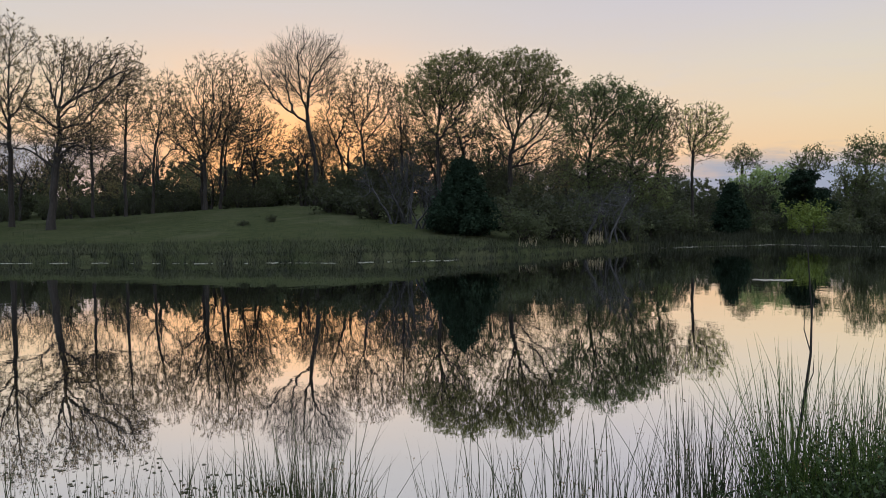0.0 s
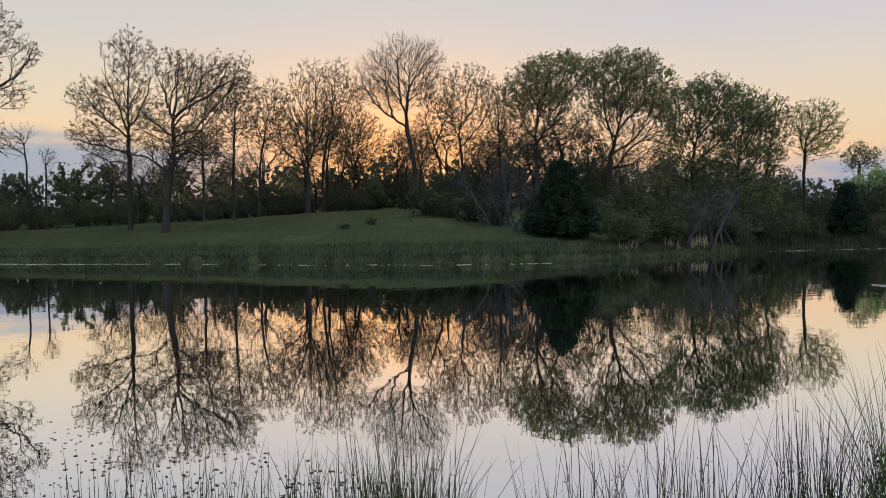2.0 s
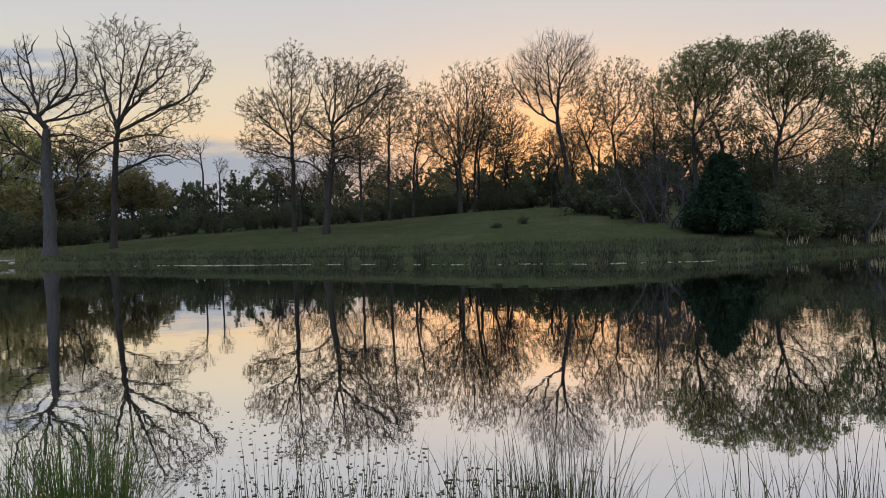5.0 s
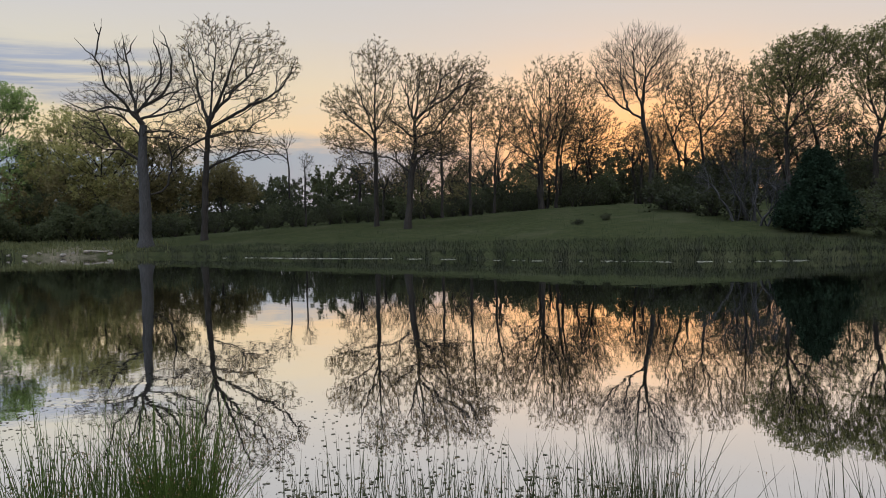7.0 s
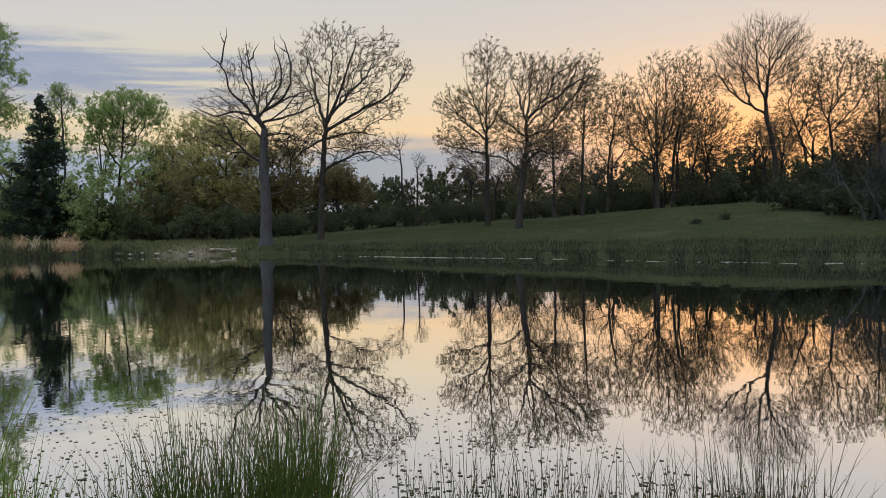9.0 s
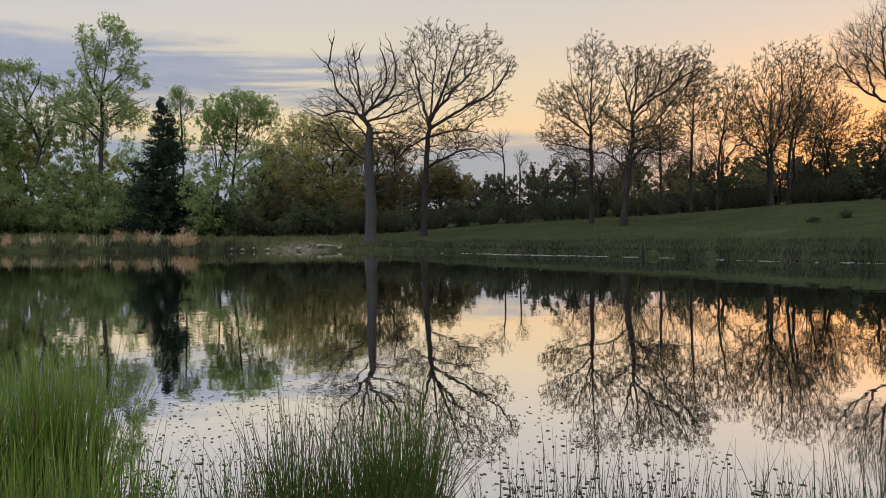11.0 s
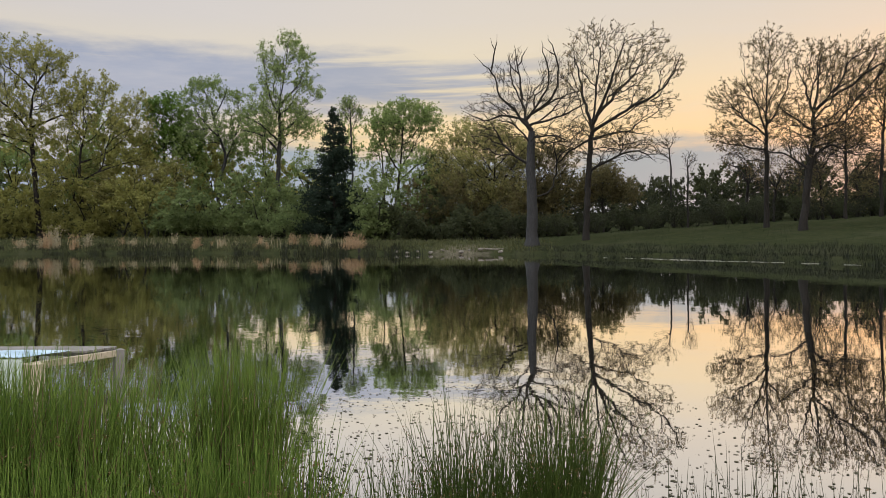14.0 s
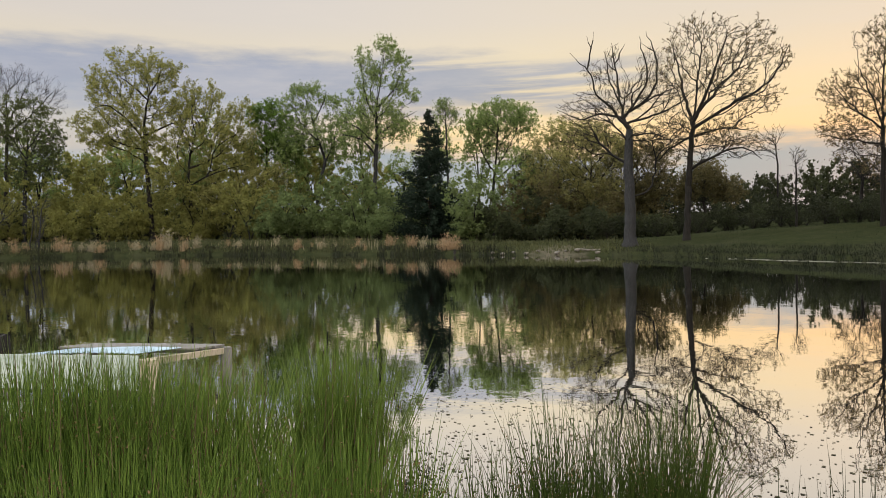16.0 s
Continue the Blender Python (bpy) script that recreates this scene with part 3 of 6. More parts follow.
    v, f = leaf_quads(rng, at + rng.normal(0, size * 0.9, at.shape), size, far=far)
    e = stand(name, wood, mesh_quads("crown", v, f, mats[1]), az, d, label, wood_name=wood_name)
    if bole.any():
        part("trunk", mesh_quads("trunk", gv, gf, GREY_BARK, True), e, "thick grey furrowed trunk")
    return e


def oak(*a, **k):
    n = int(k.pop("n", 900) * 1.25)
    lobes = a[4]
    low = min(b[1] - b[3] for b in lobes)
    x0, x1 = min(b[0] - b[2] for b in lobes), max(b[0] + b[2] for b in lobes)
    skirt = [((x0 + x1) / 2, low + 0.1, (x1 - x0) * 0.38, 1.2)]      # thin low boughs
    crown_tree(*a, **{**dict(mats=(BARK, BUDS), leaves=int(n * 7), size=0.058, n=n, inner=skirt, twig_len=0.36, twigs=2, cluster=5, spread=0.08, fine=0.0115, bend=0.3, wob=0.045, stout=0.65, limb_r=0.5), **k})


def bare(*a, **k):
    crown_tree(*a, **{**dict(mats=(BARK, BUDS), leaves=200, size=0.04, name="bare_tree", wob=0.03, bend=0.36, stout=0.65, limb_r=0.5, twig_len=0.7, lift=0.7, fine=0.0095, twigs=3), **k})


def dome(*a, **k):
    a = (*a[:4], [(x, z - 0.15, 1.18 * w, 0.98 * h) for x, z, w, h in a[4]], *a[5:])
    crown_tree(*a, **{**dict(mats=(BARK, OAK_GREEN), n=1200, size=0.075, shell=0.33, spread=0.30, cluster=4, dome=0.8, name="leafy_tree", twig_len=0.5, bend=0.4, wob=0.035, stout=0.8), **k})


def leafy(*a, **k):
    k["n"], k["leaves"], k["size"] = int(k["n"] * 0.7), int(k["leaves"] * 0.85), k.get("size", 0.105) * 1.07
    crown_tree(*a, **{**dict(mats=(BARK, YELLOW), size=0.105, spread=0.3, cluster=4, name="leafy_tree", twig_len=0.6, fine=0.014, bend=0.4), **k})


def far_tree(*a, **k):
    crown_tree(*a, **{**dict(mats=(BARK, OLIVE), size=0.12, spread=0.4, name="leafy_tree", twig_len=0.9, fine=0.02), **k})


# the hill across the water
oak(28.3, 68, [(0, 6.8), (0, 9.7), (0, 12.5), (0.2, 15.8)],
     [[(0, 9.4), (-0.9, 12.1), (-1.8, 14)], [(0.1, 9.9), (1.3, 12.5), (1.8, 14.9)], [(0, 9), (-1.9, 10.9), (-3.5, 13)], [(0, 7.8), (-2.2, 8.6), (-4.1, 9.2)]],
     [(0.2, 15.5, 2.2, 2.3), (-2.6, 12.2, 1.8, 1.7), (-2.9, 9.5, 2, 1.1), (0, 11.8, 2.8, 2.4)],
     0.19, "tall budding oak with an upright crown behind the slope", n=1150)
oak(26.1, 63, [(0.3, 5.5), (0.7, 8.2), (0.7, 10.2)],
     [[(0.1, 6.2), (-1.1, 7.3), (-2.9, 7.7)], [(0.7, 10.2), (0.3, 11.5), (-0.4, 13.5)], [(0.7, 10.2), (1, 12.3), (1.2, 14.5)], [(0.8, 10.1), (2, 11.2), (3.6, 12.1), (4.6, 14.3)], [(3.6, 12.1), (6, 13.8)], [(0.5, 9.1), (-1.1, 10.2), (-2, 11.3)], [(0.7, 9), (2.6, 9.5), (3.5, 8.8)]],
     [(1.2, 14, 2, 1.5), (4.4, 14.2, 2.2, 1.2), (2.5, 12.2, 2.7, 1.9), (-0.6, 9.7, 1.9, 1.8), (5.6, 12.7, 1.6, 1.4), (2.3, 9, 2.4, 1.4)],
     0.27, "budding oak with spreading dark limbs on the grassy slope", n=1500)
oak(23.6, 73, [(0, 7.1), (0, 10.6), (0.6, 14.2)],
     [[(-0.1, 9.6), (1.2, 11.4)], [(0, 9.1), (-1.1, 11.7)]],
     [(0.8, 13.2, 1.8, 2.3), (0, 10.1, 1.8, 1.5)],
     0.12, "slim budding oak on the hill edge", n=480)
oak(21.6, 74, [(0, 7.6), (0.2, 11.2), (0.4, 14.8)],
     [[(0.1, 10.2), (-1.1, 12)], [(0.1, 11), (1.5, 13)]],
     [(0.4, 14, 1.8, 1.8), (-0.8, 12.3, 1.5, 1.7), (1.2, 12.2, 1.6, 1.8)],
     0.13, "slim budding oak with a narrow crown on the hill edge", n=560)
oak(19.9, 76, [(0.2, 7.7), (0.6, 10.6), (1.3, 14)],
     [[(0.4, 9.8), (-0.5, 12.2)], [(0.6, 10.9), (2.2, 13.2)]],
     [(1.5, 14, 1.7, 2), (0, 12.2, 1.5, 1.7), (1.9, 11.6, 1.5, 1.6)],
     0.12, "slim leaning oak on the hill edge", n=560)
oak(16.5, 75, [(0, 6), (0, 8)],
     [[(-0.1, 7.5), (-1.6, 8.7), (-3, 9.9), (-3.7, 11.5)], [(0, 7.8), (-0.8, 10.4), (-1.8, 13.3)], [(0, 8), (-0.1, 12.2), (0.3, 17)], [(0.1, 7.8), (1.4, 11.1), (1.6, 14.7)], [(0, 7), (-1.6, 7.6), (-3.1, 7.6)]],
     [(0.2, 15.2, 1.9, 2.2), (-1.7, 12.2, 2, 2), (1.8, 13.4, 1.6, 2.4), (0.2, 10.9, 3.3, 2.1)],
     0.18, "many-limbed oak with sparse brown buds", n=1150)
oak(15.5, 77, [(0.1, 7.6), (0.7, 11.3), (1.2, 15), (1.5, 17.6)],
     [[(0.6, 10.8), (2.3, 13.3), (2.8, 15.4)], [(0.4, 9.7), (-0.8, 12.4)]],
     [(1.5, 16.3, 1.4, 1.8), (2.5, 14.1, 1.7, 2.2), (0.4, 12.9, 1.6, 2.2)],
     0.14, "tall many-limbed oak with sparse brown buds", n=700)
oak(14.2, 83, [(0.2, 8), (0.8, 10.8)],
     [[(0.5, 9.7), (2.2, 11.9), (3, 13.3)], [(0.4, 10), (0.5, 13.1)]],
     [(1.6, 12.8, 2.2, 1.9), (3, 11.6, 1.9, 1.9), (0.5, 10.8, 2.1, 1.8), (4.1, 9.8, 2.1, 1.3)],
     0.14, "small olive-tinged oak before the sunset glow", n=700, mats=(BARK, BROWN), leaves=2600)
bare(9.1, 77, [(0.2, 6.7), (-0.2, 9.9), (-0.6, 12.2), (-0.3, 15.2), (0.1, 19.4)],
     [[(-0.5, 11.7), (-2.6, 13), (-4.1, 14.6), (-5.1, 16.9)], [(-1.8, 12.6), (-2.5, 15.1), (-2.5, 18.6)], [(-0.7, 12.2), (-1.2, 15.2), (-1.3, 18.9)], [(-0.2, 15.2), (1.2, 17.6), (2.5, 19.2)], [(0.2, 7.2), (1, 8)]],
     [(-0.4, 18, 3.4, 2.3), (-3.2, 16.6, 2.3, 2.2), (1.9, 17.3, 1.4, 2.1), (-4.5, 15.1, 1.5, 1.6), (-2, 14.6, 2, 1.7), (0.6, 14.9, 1.6, 1.7)],
     0.23, "tall leafless tree with a broad fan of upright branches", n=1800)
oak(6.9, 82, [(-0.3, 8.1), (-1.3, 11.2), (-1.8, 12.9)],
     [[(-1.7, 12.8), (-1.4, 15.2), (-0.5, 16.6)], [(-0.8, 10.4), (0.3, 13), (0.9, 15)]],
     [(-0.6, 15.5, 2, 2), (0.6, 13.5, 1.9, 2.1), (-1.6, 12.4, 1.7, 1.7)],
     0.14, "crooked oak leaning beside the tall bare tree", n=650)
oak(5.3, 80, [(-0.3, 7.9), (-0.6, 11), (-0.2, 14.1)],
     [[(-0.4, 10.7), (-1.4, 13.2), (-1.2, 15.7)], [(-0.4, 11.3), (1, 14.4), (1.3, 16.6)], [(-0.3, 9.6), (1.7, 12.1), (2.3, 14.1)]],
     [(0.3, 16.3, 2.5, 2), (1.8, 14.4, 1.8, 2.3), (-1.1, 13.8, 1.7, 2.3), (0.6, 11.6, 2.5, 1.9)],
     0.14, "budding oak with a rounded sparse crown", n=1000)
oak(2.8, 76, [(-0.1, 7.6), (-0.2, 11.4), (-0.3, 14.3)],
     [[(-0.2, 10.3), (0.7, 12.2)]],
     [(-0.5, 13.5, 1.3, 2.1), (0.1, 11.1, 1.4, 1.9)],
     0.13, "slim oak with sparse buds", n=420)
oak(12.5, 84, [(-0.8, 7.1), (-1.3, 10.5)],
     [[(-1.1, 10), (-2.7, 12.2)], [(-1.3, 10.5), (-0.4, 13.4)]],
     [(-1.5, 12.5, 2.4, 2), (0.1, 11.7, 2.1, 2), (-2.7, 10.5, 2, 1.5)],
     0.14, "thin budding oak before the sunset glow", n=700, mats=(BARK, BROWN), leaves=2200)
dome(0.1, 71, [(-0.2, 6.2), (-0.3, 9.7), (0, 12.7)],
     [[(-0.3, 9.2), (-1.5, 11.5), (-2.2, 13.2)], [(-0.2, 10.5), (0.5, 13.2), (1, 15.2)], [(-0.1, 11.5), (1.8, 13.7), (3, 15.4)], [(-0.3, 9), (1, 10.5), (2.8, 11.9)]],
     [(1.6, 16, 2.6, 1.1), (-0.7, 14.8, 1.9, 1.3), (-1.9, 13.1, 1.4, 1.4), (1.8, 14.4, 2.6, 1.1), (3.9, 15.7, 1.1, 1), (0.5, 13.4, 2.5, 0.9)],
     0.2, "large oak with a domed olive-green crown",
     inner=[(0.3, 11.9, 3.1, 1.8), (0, 9.7, 3, 1.6), (2.7, 10.9, 1.8, 1.7)], leaves=22000, n=1500)
oak(-2.2, 75, [(-0.6, 6.4), (-1.1, 9.3), (-1.9, 11.5), (-2, 13.8)],
     [[(-1.1, 9.3), (0.7, 10.4), (1.6, 11.4)]],
     [(-1.9, 12.5, 1.5, 1.7), (0.7, 10.9, 1.4, 1.3)],
     0.17, "slender crooked oak under the domed crowns", n=420, mats=(BARK, OLIVE), leaves=1800)
dome(-4.9, 72, [(-0.1, 5.7), (0, 8), (0.7, 10.7), (1, 13.5)],
     [[(0, 7.5), (-1.5, 8.9), (-2.1, 10.5)], [(0.1, 8.2), (2, 9.4), (3.2, 11.4), (4, 13.4)], [(0.3, 9), (-0.5, 11.8), (-0.7, 14.3)], [(1, 13.2), (2.1, 15.2)], [(0, 6.7), (2, 7.4), (3.5, 8.7)]],
     [(1.1, 16.5, 2.4, 0.9), (-0.6, 15.5, 1.1, 1.2), (3.2, 14.7, 2, 1.3), (0.8, 14.7, 2.3, 1.3), (4.3, 12.7, 1.4, 1.5), (2.8, 12.9, 2.3, 1.3), (-0.5, 13, 1.8, 1.2)],
     0.22, "large oak with a tall olive-green crown",
     inner=[(1.3, 11.5, 3.4, 2), (-1.2, 10.3, 2, 1.8), (2.8, 9.2, 2.8, 1.7), (4.8, 10.1, 1.3, 1.7)], leaves=25000, n=1700)
dome(-10.4, 68, [(-0.1, 4.9), (0.1, 8.2), (0.6, 10.7)],
     [[(0.1, 8.2), (-0.9, 10.3), (-1.1, 11.7)], [(0.3, 9.1), (1.9, 10.9), (2.6, 12.3)], [(0, 6.8), (1.9, 8.4), (3, 9.7)], [(0, 6.3), (-1.6, 8.2)]],
     [(1, 12.9, 2.4, 1.1), (-0.4, 11.9, 1.7, 1.3), (2.1, 11.9, 2, 1.4), (0.7, 10.3, 2.8, 1.6), (3, 10.2, 2, 1.6), (1.4, 8.2, 2.9, 1.7), (-1, 9.6, 1.3, 1.7), (0, 5.8, 2.4, 1.7), (2.1, 5.3, 2.2, 1.9)],
     0.19, "leafy oak with a rounded green crown", leaves=24000, dome=0.5, n=1500, mats=(BARK, OLIVE))
dome(-13.3, 66, [(-0.1, 4.8), (0.1, 7.9), (0.3, 9.9)],
     [[(0, 7), (1.2, 9.2), (1.6, 10.5)], [(0, 6.1), (-1, 7.9)]],
     [(0.5, 11.5, 1.4, 0.9), (1.3, 10.3, 1.2, 1.4), (0.3, 9.3, 1.8, 1.7), (1.6, 8.5, 1, 1.8), (0.5, 6.8, 1.8, 1.7), (1, 4.3, 1.7, 1.9)],
     0.15, "leafy oak drooping towards the shore", leaves=15000, dome=0.2, n=900, mats=(BARK, OLIVE))
oak(-14.9, 76, [(0.2, 6.2), (0.5, 9.2), (0.9, 11.8)],
     [[(0.4, 8.7), (1.5, 10.5)]],
     [(1, 11.5, 1.3, 1.6), (0.9, 9.5, 1.3, 1.8)],
     0.13, "pale thinly leafed tree on the shore", n=480, mats=(BARK, BUDS))
oak(-17.3, 78, [(0, 5.7), (0.1, 8.6), (0.7, 11.7)],
     [[(0.1, 8.3), (-0.6, 10.7)], [(0.2, 8.9), (2, 10.5), (2.8, 11.5)]],
     [(0.7, 11.8, 2.2, 1.1), (-0.4, 10.7, 1.2, 1.5), (2, 10.5, 1.5, 1.5), (0.8, 9.6, 2.2, 1.3)],
     0.15, "pale thinly leafed tree with a fan-shaped crown", n=750, mats=(BARK, YELLOW))
far_tree(-20.5, 150, [(0, 11.9)],
     [],
     [(0.2, 13.2, 2.8, 1.7), (-1.2, 11.9, 1.5, 1.3), (1.7, 12, 1.5, 1.1)],
     0.3, "small round-topped tree in the distance", n=160, leaves=2600)
far_tree(-24.8, 130, [(0, 9.4)],
     [],
     [(0, 10.6, 2.8, 1.7), (-1.8, 9.8, 1.7, 1.1)],
     0.26, "small round-topped tree in the distance", n=160, leaves=2600)
far_tree(-27.9, 120, [(-0.2, 9.3)],
     [],
     [(0, 10.9, 2.7, 1.9), (1.6, 9.6, 2, 2.2), (-1.7, 9.7, 1.5, 1.2)],
     0.3, "broad tree in the distance", n=200, leaves=3600)
far_tree(-21.8, 96, [(0, 4.8)],
     [],
     [(-0.3, 6.2, 2.8, 1.4), (2, 6.4, 1.8, 1.1), (-1.8, 5.3, 1.5, 1.1), (0.6, 4.4, 2.7, 1.4)],
     0.16, "green-leaved tree on the far shore", n=260, leaves=6500, mats=(BARK, FRESH), size=0.11)
far_tree(-27.2, 100, [(-0.1, 4.3)],
     [],
     [(-0.1, 6.4, 2.4, 1.7), (1.8, 5.5, 2.1, 2), (-1.3, 4.7, 1.8, 1.6), (1, 3.4, 2.8, 1.6)],
     0.18, "olive tree on the far shore", n=260, leaves=6500, size=0.11, mats=(BARK, OLIVE))
oak(34.3, 95, [(-0.2, 9.5), (-0.5, 11.5), (-1, 12.8)],
     [[(-0.4, 11), (-2, 11.8)], [(-0.2, 11.4), (0.4, 12.8)]],
     [(-0.9, 12.5, 1.5, 0.9), (-2, 11.6, 1.1, 0.8), (0.2, 12.5, 0.7, 0.8)],
     0.11, "small bare tree at the wood edge", n=130, leaves=120)
oak(33.3, 78, [(0, 7.6), (0.1, 9.1)],
     [[(0, 7.6), (0.7, 8.7)]],
     [(0.2, 8.6, 0.8, 0.9)],
     0.09, "small bare tree at the wood edge", n=70, leaves=60)

# the far left shore
oak(40.2, 70, [(0.2, 5.6), (0.4, 8.5), (0.6, 10.4), (1, 14.2), (1.5, 18.5)],
     [[(0.6, 10.4), (0, 13.2), (-0.6, 16.1), (-1.1, 18.2)], [(0.7, 11.1), (1.8, 13.5), (2.8, 16.2), (3.4, 17.9)], [(0.7, 11.3), (2.8, 13.8), (4.2, 15.5), (5.3, 17.7)], [(0.7, 10.6), (3.4, 11.9), (6.2, 13.4), (7.6, 15.9)], [(0.5, 9.7), (3.1, 10.3), (5.4, 10)], [(0.3, 7.1), (2.1, 7.9), (4.3, 8.5), (5.7, 7.4)], [(0.4, 9.4), (-1.4, 8.8), (-2.7, 7.5)]],
     [(1.4, 18.4, 2.9, 1.3), (5.2, 17, 2.4, 1.9), (7.2, 15.6, 1.2, 1.1), (2.3, 15.2, 3, 2), (5.3, 12.9, 2.5, 1.7), (3.1, 10.2, 2.8, 1.3), (-1.2, 15.8, 1.3, 2.2), (-1.1, 10.4, 2, 1.7)],
     0.27, "tall budding oak with wide ascending limbs", n=1250, fine=0.014)
leafy(77.0, 110, [(-0.4, 8.6), (-0.7, 13.7), (-0.7, 17), (-0.2, 20.2)],
     [[(-0.9, 14.4), (-2.8, 16.9), (-5.1, 18.6), (-6.7, 17.8)], [(-0.7, 15.1), (2.4, 16.7), (5.5, 17.9)], [(-0.2, 19.5), (-2, 21.2), (-4, 22.6)], [(-0.2, 19.9), (1.1, 22.5), (1.5, 24.3)], [(-0.6, 13.3), (-3.8, 14), (-5.8, 15.4)]],
     [(-1.6, 24.6, 3.9, 1.6), (-5, 22.2, 2.5, 1.9), (0.4, 22.4, 3.1, 2.5), (-4.4, 19.9, 3.3, 1.9), (2.5, 23.7, 1.7, 1.6), (-7.1, 21.7, 0.9, 1.1), (-6.7, 16.8, 3.3, 1.7), (-2.1, 17.6, 4.3, 2.3), (2.1, 18.9, 2.8, 2), (-5.8, 14.6, 3.1, 1.6), (-1.8, 14.4, 3.9, 1.9)],
     0.33, "broad oak with yellow-green young leaves", n=900, leaves=34800, mats=(BARK, YELLOW))
leafy(74.5, 108, [(-0.1, 7.8), (-0.2, 11.4), (0.7, 15.4)],
     [[(-0.1, 10.7), (2.1, 11.8), (4.6, 13.7), (6, 16.3)], [(0.4, 14), (-1, 15.7), (-2.4, 16.1)], [(0.7, 15.4), (2.5, 17.7), (1.9, 19.5)], [(-0.1, 8.5), (2.7, 10), (6.7, 11.1)], [(-0.1, 8.2), (-2.5, 8.9), (-3.9, 7.8)]],
     [(1.3, 20, 3.1, 1.8), (-0.3, 17.6, 3.1, 1.8), (4.6, 17.4, 2.7, 2.1), (3.2, 14.8, 3.4, 1.8), (6.4, 18.5, 1.7, 1.4), (-0.7, 14.3, 3.1, 1.8), (7.4, 14.8, 1.8, 2), (4.5, 11.1, 3.8, 1.8), (-2.5, 9.2, 3.1, 2.6)],
     0.26, "spreading oak with yellow-green young leaves", n=900, leaves=30450, mats=(BARK, YELLOW))
leafy(71.2, 106, [(-0.1, 7)],
     [[(-0.1, 7), (2.6, 8.8)], [(-0.1, 6.6), (-2.3, 8.4)]],
     [(0.1, 8.4, 3.4, 2.1), (3.3, 9.1, 3, 2.2), (-3.1, 7, 3, 2.2), (1.1, 5.9, 3.7, 1.9)],
     0.17, "low oak with tan young leaves", n=420, leaves=13050, mats=(BARK, TAN))
leafy(69.5, 112, [(0.1, 9.5), (0.2, 14.2)],
     [[(0.2, 12.6), (1.4, 16.1)], [(0.2, 11.9), (-1.1, 14.5)]],
     [(0.9, 19.6, 1.7, 0.9), (-0.9, 17.6, 1.6, 1.7), (1.9, 16.9, 1.9, 2.8), (0.2, 14.6, 2.4, 2.4), (3.2, 13.4, 2.4, 2.4), (-1.4, 18.8, 1.1, 0.9)],
     0.22, "tree with dense bright green leaves", n=500, leaves=20300, mats=(BARK, DENSE), size=0.12)
leafy(66.0, 108, [(0.3, 8.5), (1.1, 11.9), (-0.1, 16), (-0.8, 19)],
     [[(1, 11.5), (2.4, 14.1), (3.1, 16.8)], [(0.2, 14.5), (-2, 17.1), (-3, 19.4)], [(-0.3, 16.8), (1, 19.4), (1.4, 20.9)]],
     [(-0.8, 21.1, 2.4, 1.1), (-3.2, 19.6, 1.8, 1.4), (1.8, 19.8, 2, 1.2), (-1.9, 18.2, 2.6, 1.5), (2.9, 17.2, 1.8, 1.8), (0.2, 15.3, 3.4, 2.3), (-2.7, 15.3, 2, 2), (2.4, 13, 1.8, 2)],
     0.24, "open-crowned tree with fresh green leaves", n=700, leaves=17400, mats=(GREY_BARK, FRESH))
leafy(62.0, 101, [(0.2, 8.7), (0.5, 13.7), (0.5, 17.2), (1.2, 21.5), (1.7, 25.4)],
     [[(0.5, 16.9), (-0.6, 18.6), (-1.4, 22.9)], [(0.6, 17.9), (2.6, 20.1), (4.1, 23.2)], [(0.4, 13.3), (-1.7, 15.1), (-3.8, 16.2)], [(0.5, 14.4), (2.9, 16.2), (5.8, 17.9)], [(0.4, 12.3), (-1.4, 13.7), (-4.2, 14.4)]],
     [(1.7, 25.8, 1.4, 1), (2.5, 24.3, 1.4, 1.3), (-1.2, 24.3, 1.1, 0.9), (-0.2, 23, 1, 1.1), (4.1, 23.5, 1.1, 1), (1, 22.2, 1.4, 1.1), (-0.5, 20.8, 1.7, 1.1), (3.3, 20.8, 1.9, 1.4), (5.5, 19.2, 1, 0.7), (-1.3, 18.3, 2.3, 1.7), (1.9, 17.6, 2.4, 1.7), (-3.3, 16.9, 1.1, 1), (2.2, 15.1, 3.4, 1.9), (-2.1, 14.8, 2.6, 1.9)],
     0.28, "tall open-crowned tree with fresh green leaves", n=950, leaves=21025, mats=(GREY_BARK, FRESH))
leafy(56.7, 110, [(0, 10.8), (-0.1, 16.2), (-0.2, 19.3)],
     [[(0, 15.4), (0.9, 18.1)]],
     [(-0.4, 19.4, 1.2, 1.1), (0.7, 18.1, 1.1, 1.2), (-1.1, 18.1, 0.9, 1.1)],
     0.14, "pale slim tree with new leaves", n=240, leaves=3190, mats=(GREY_BARK, FRESH), size=0.08)
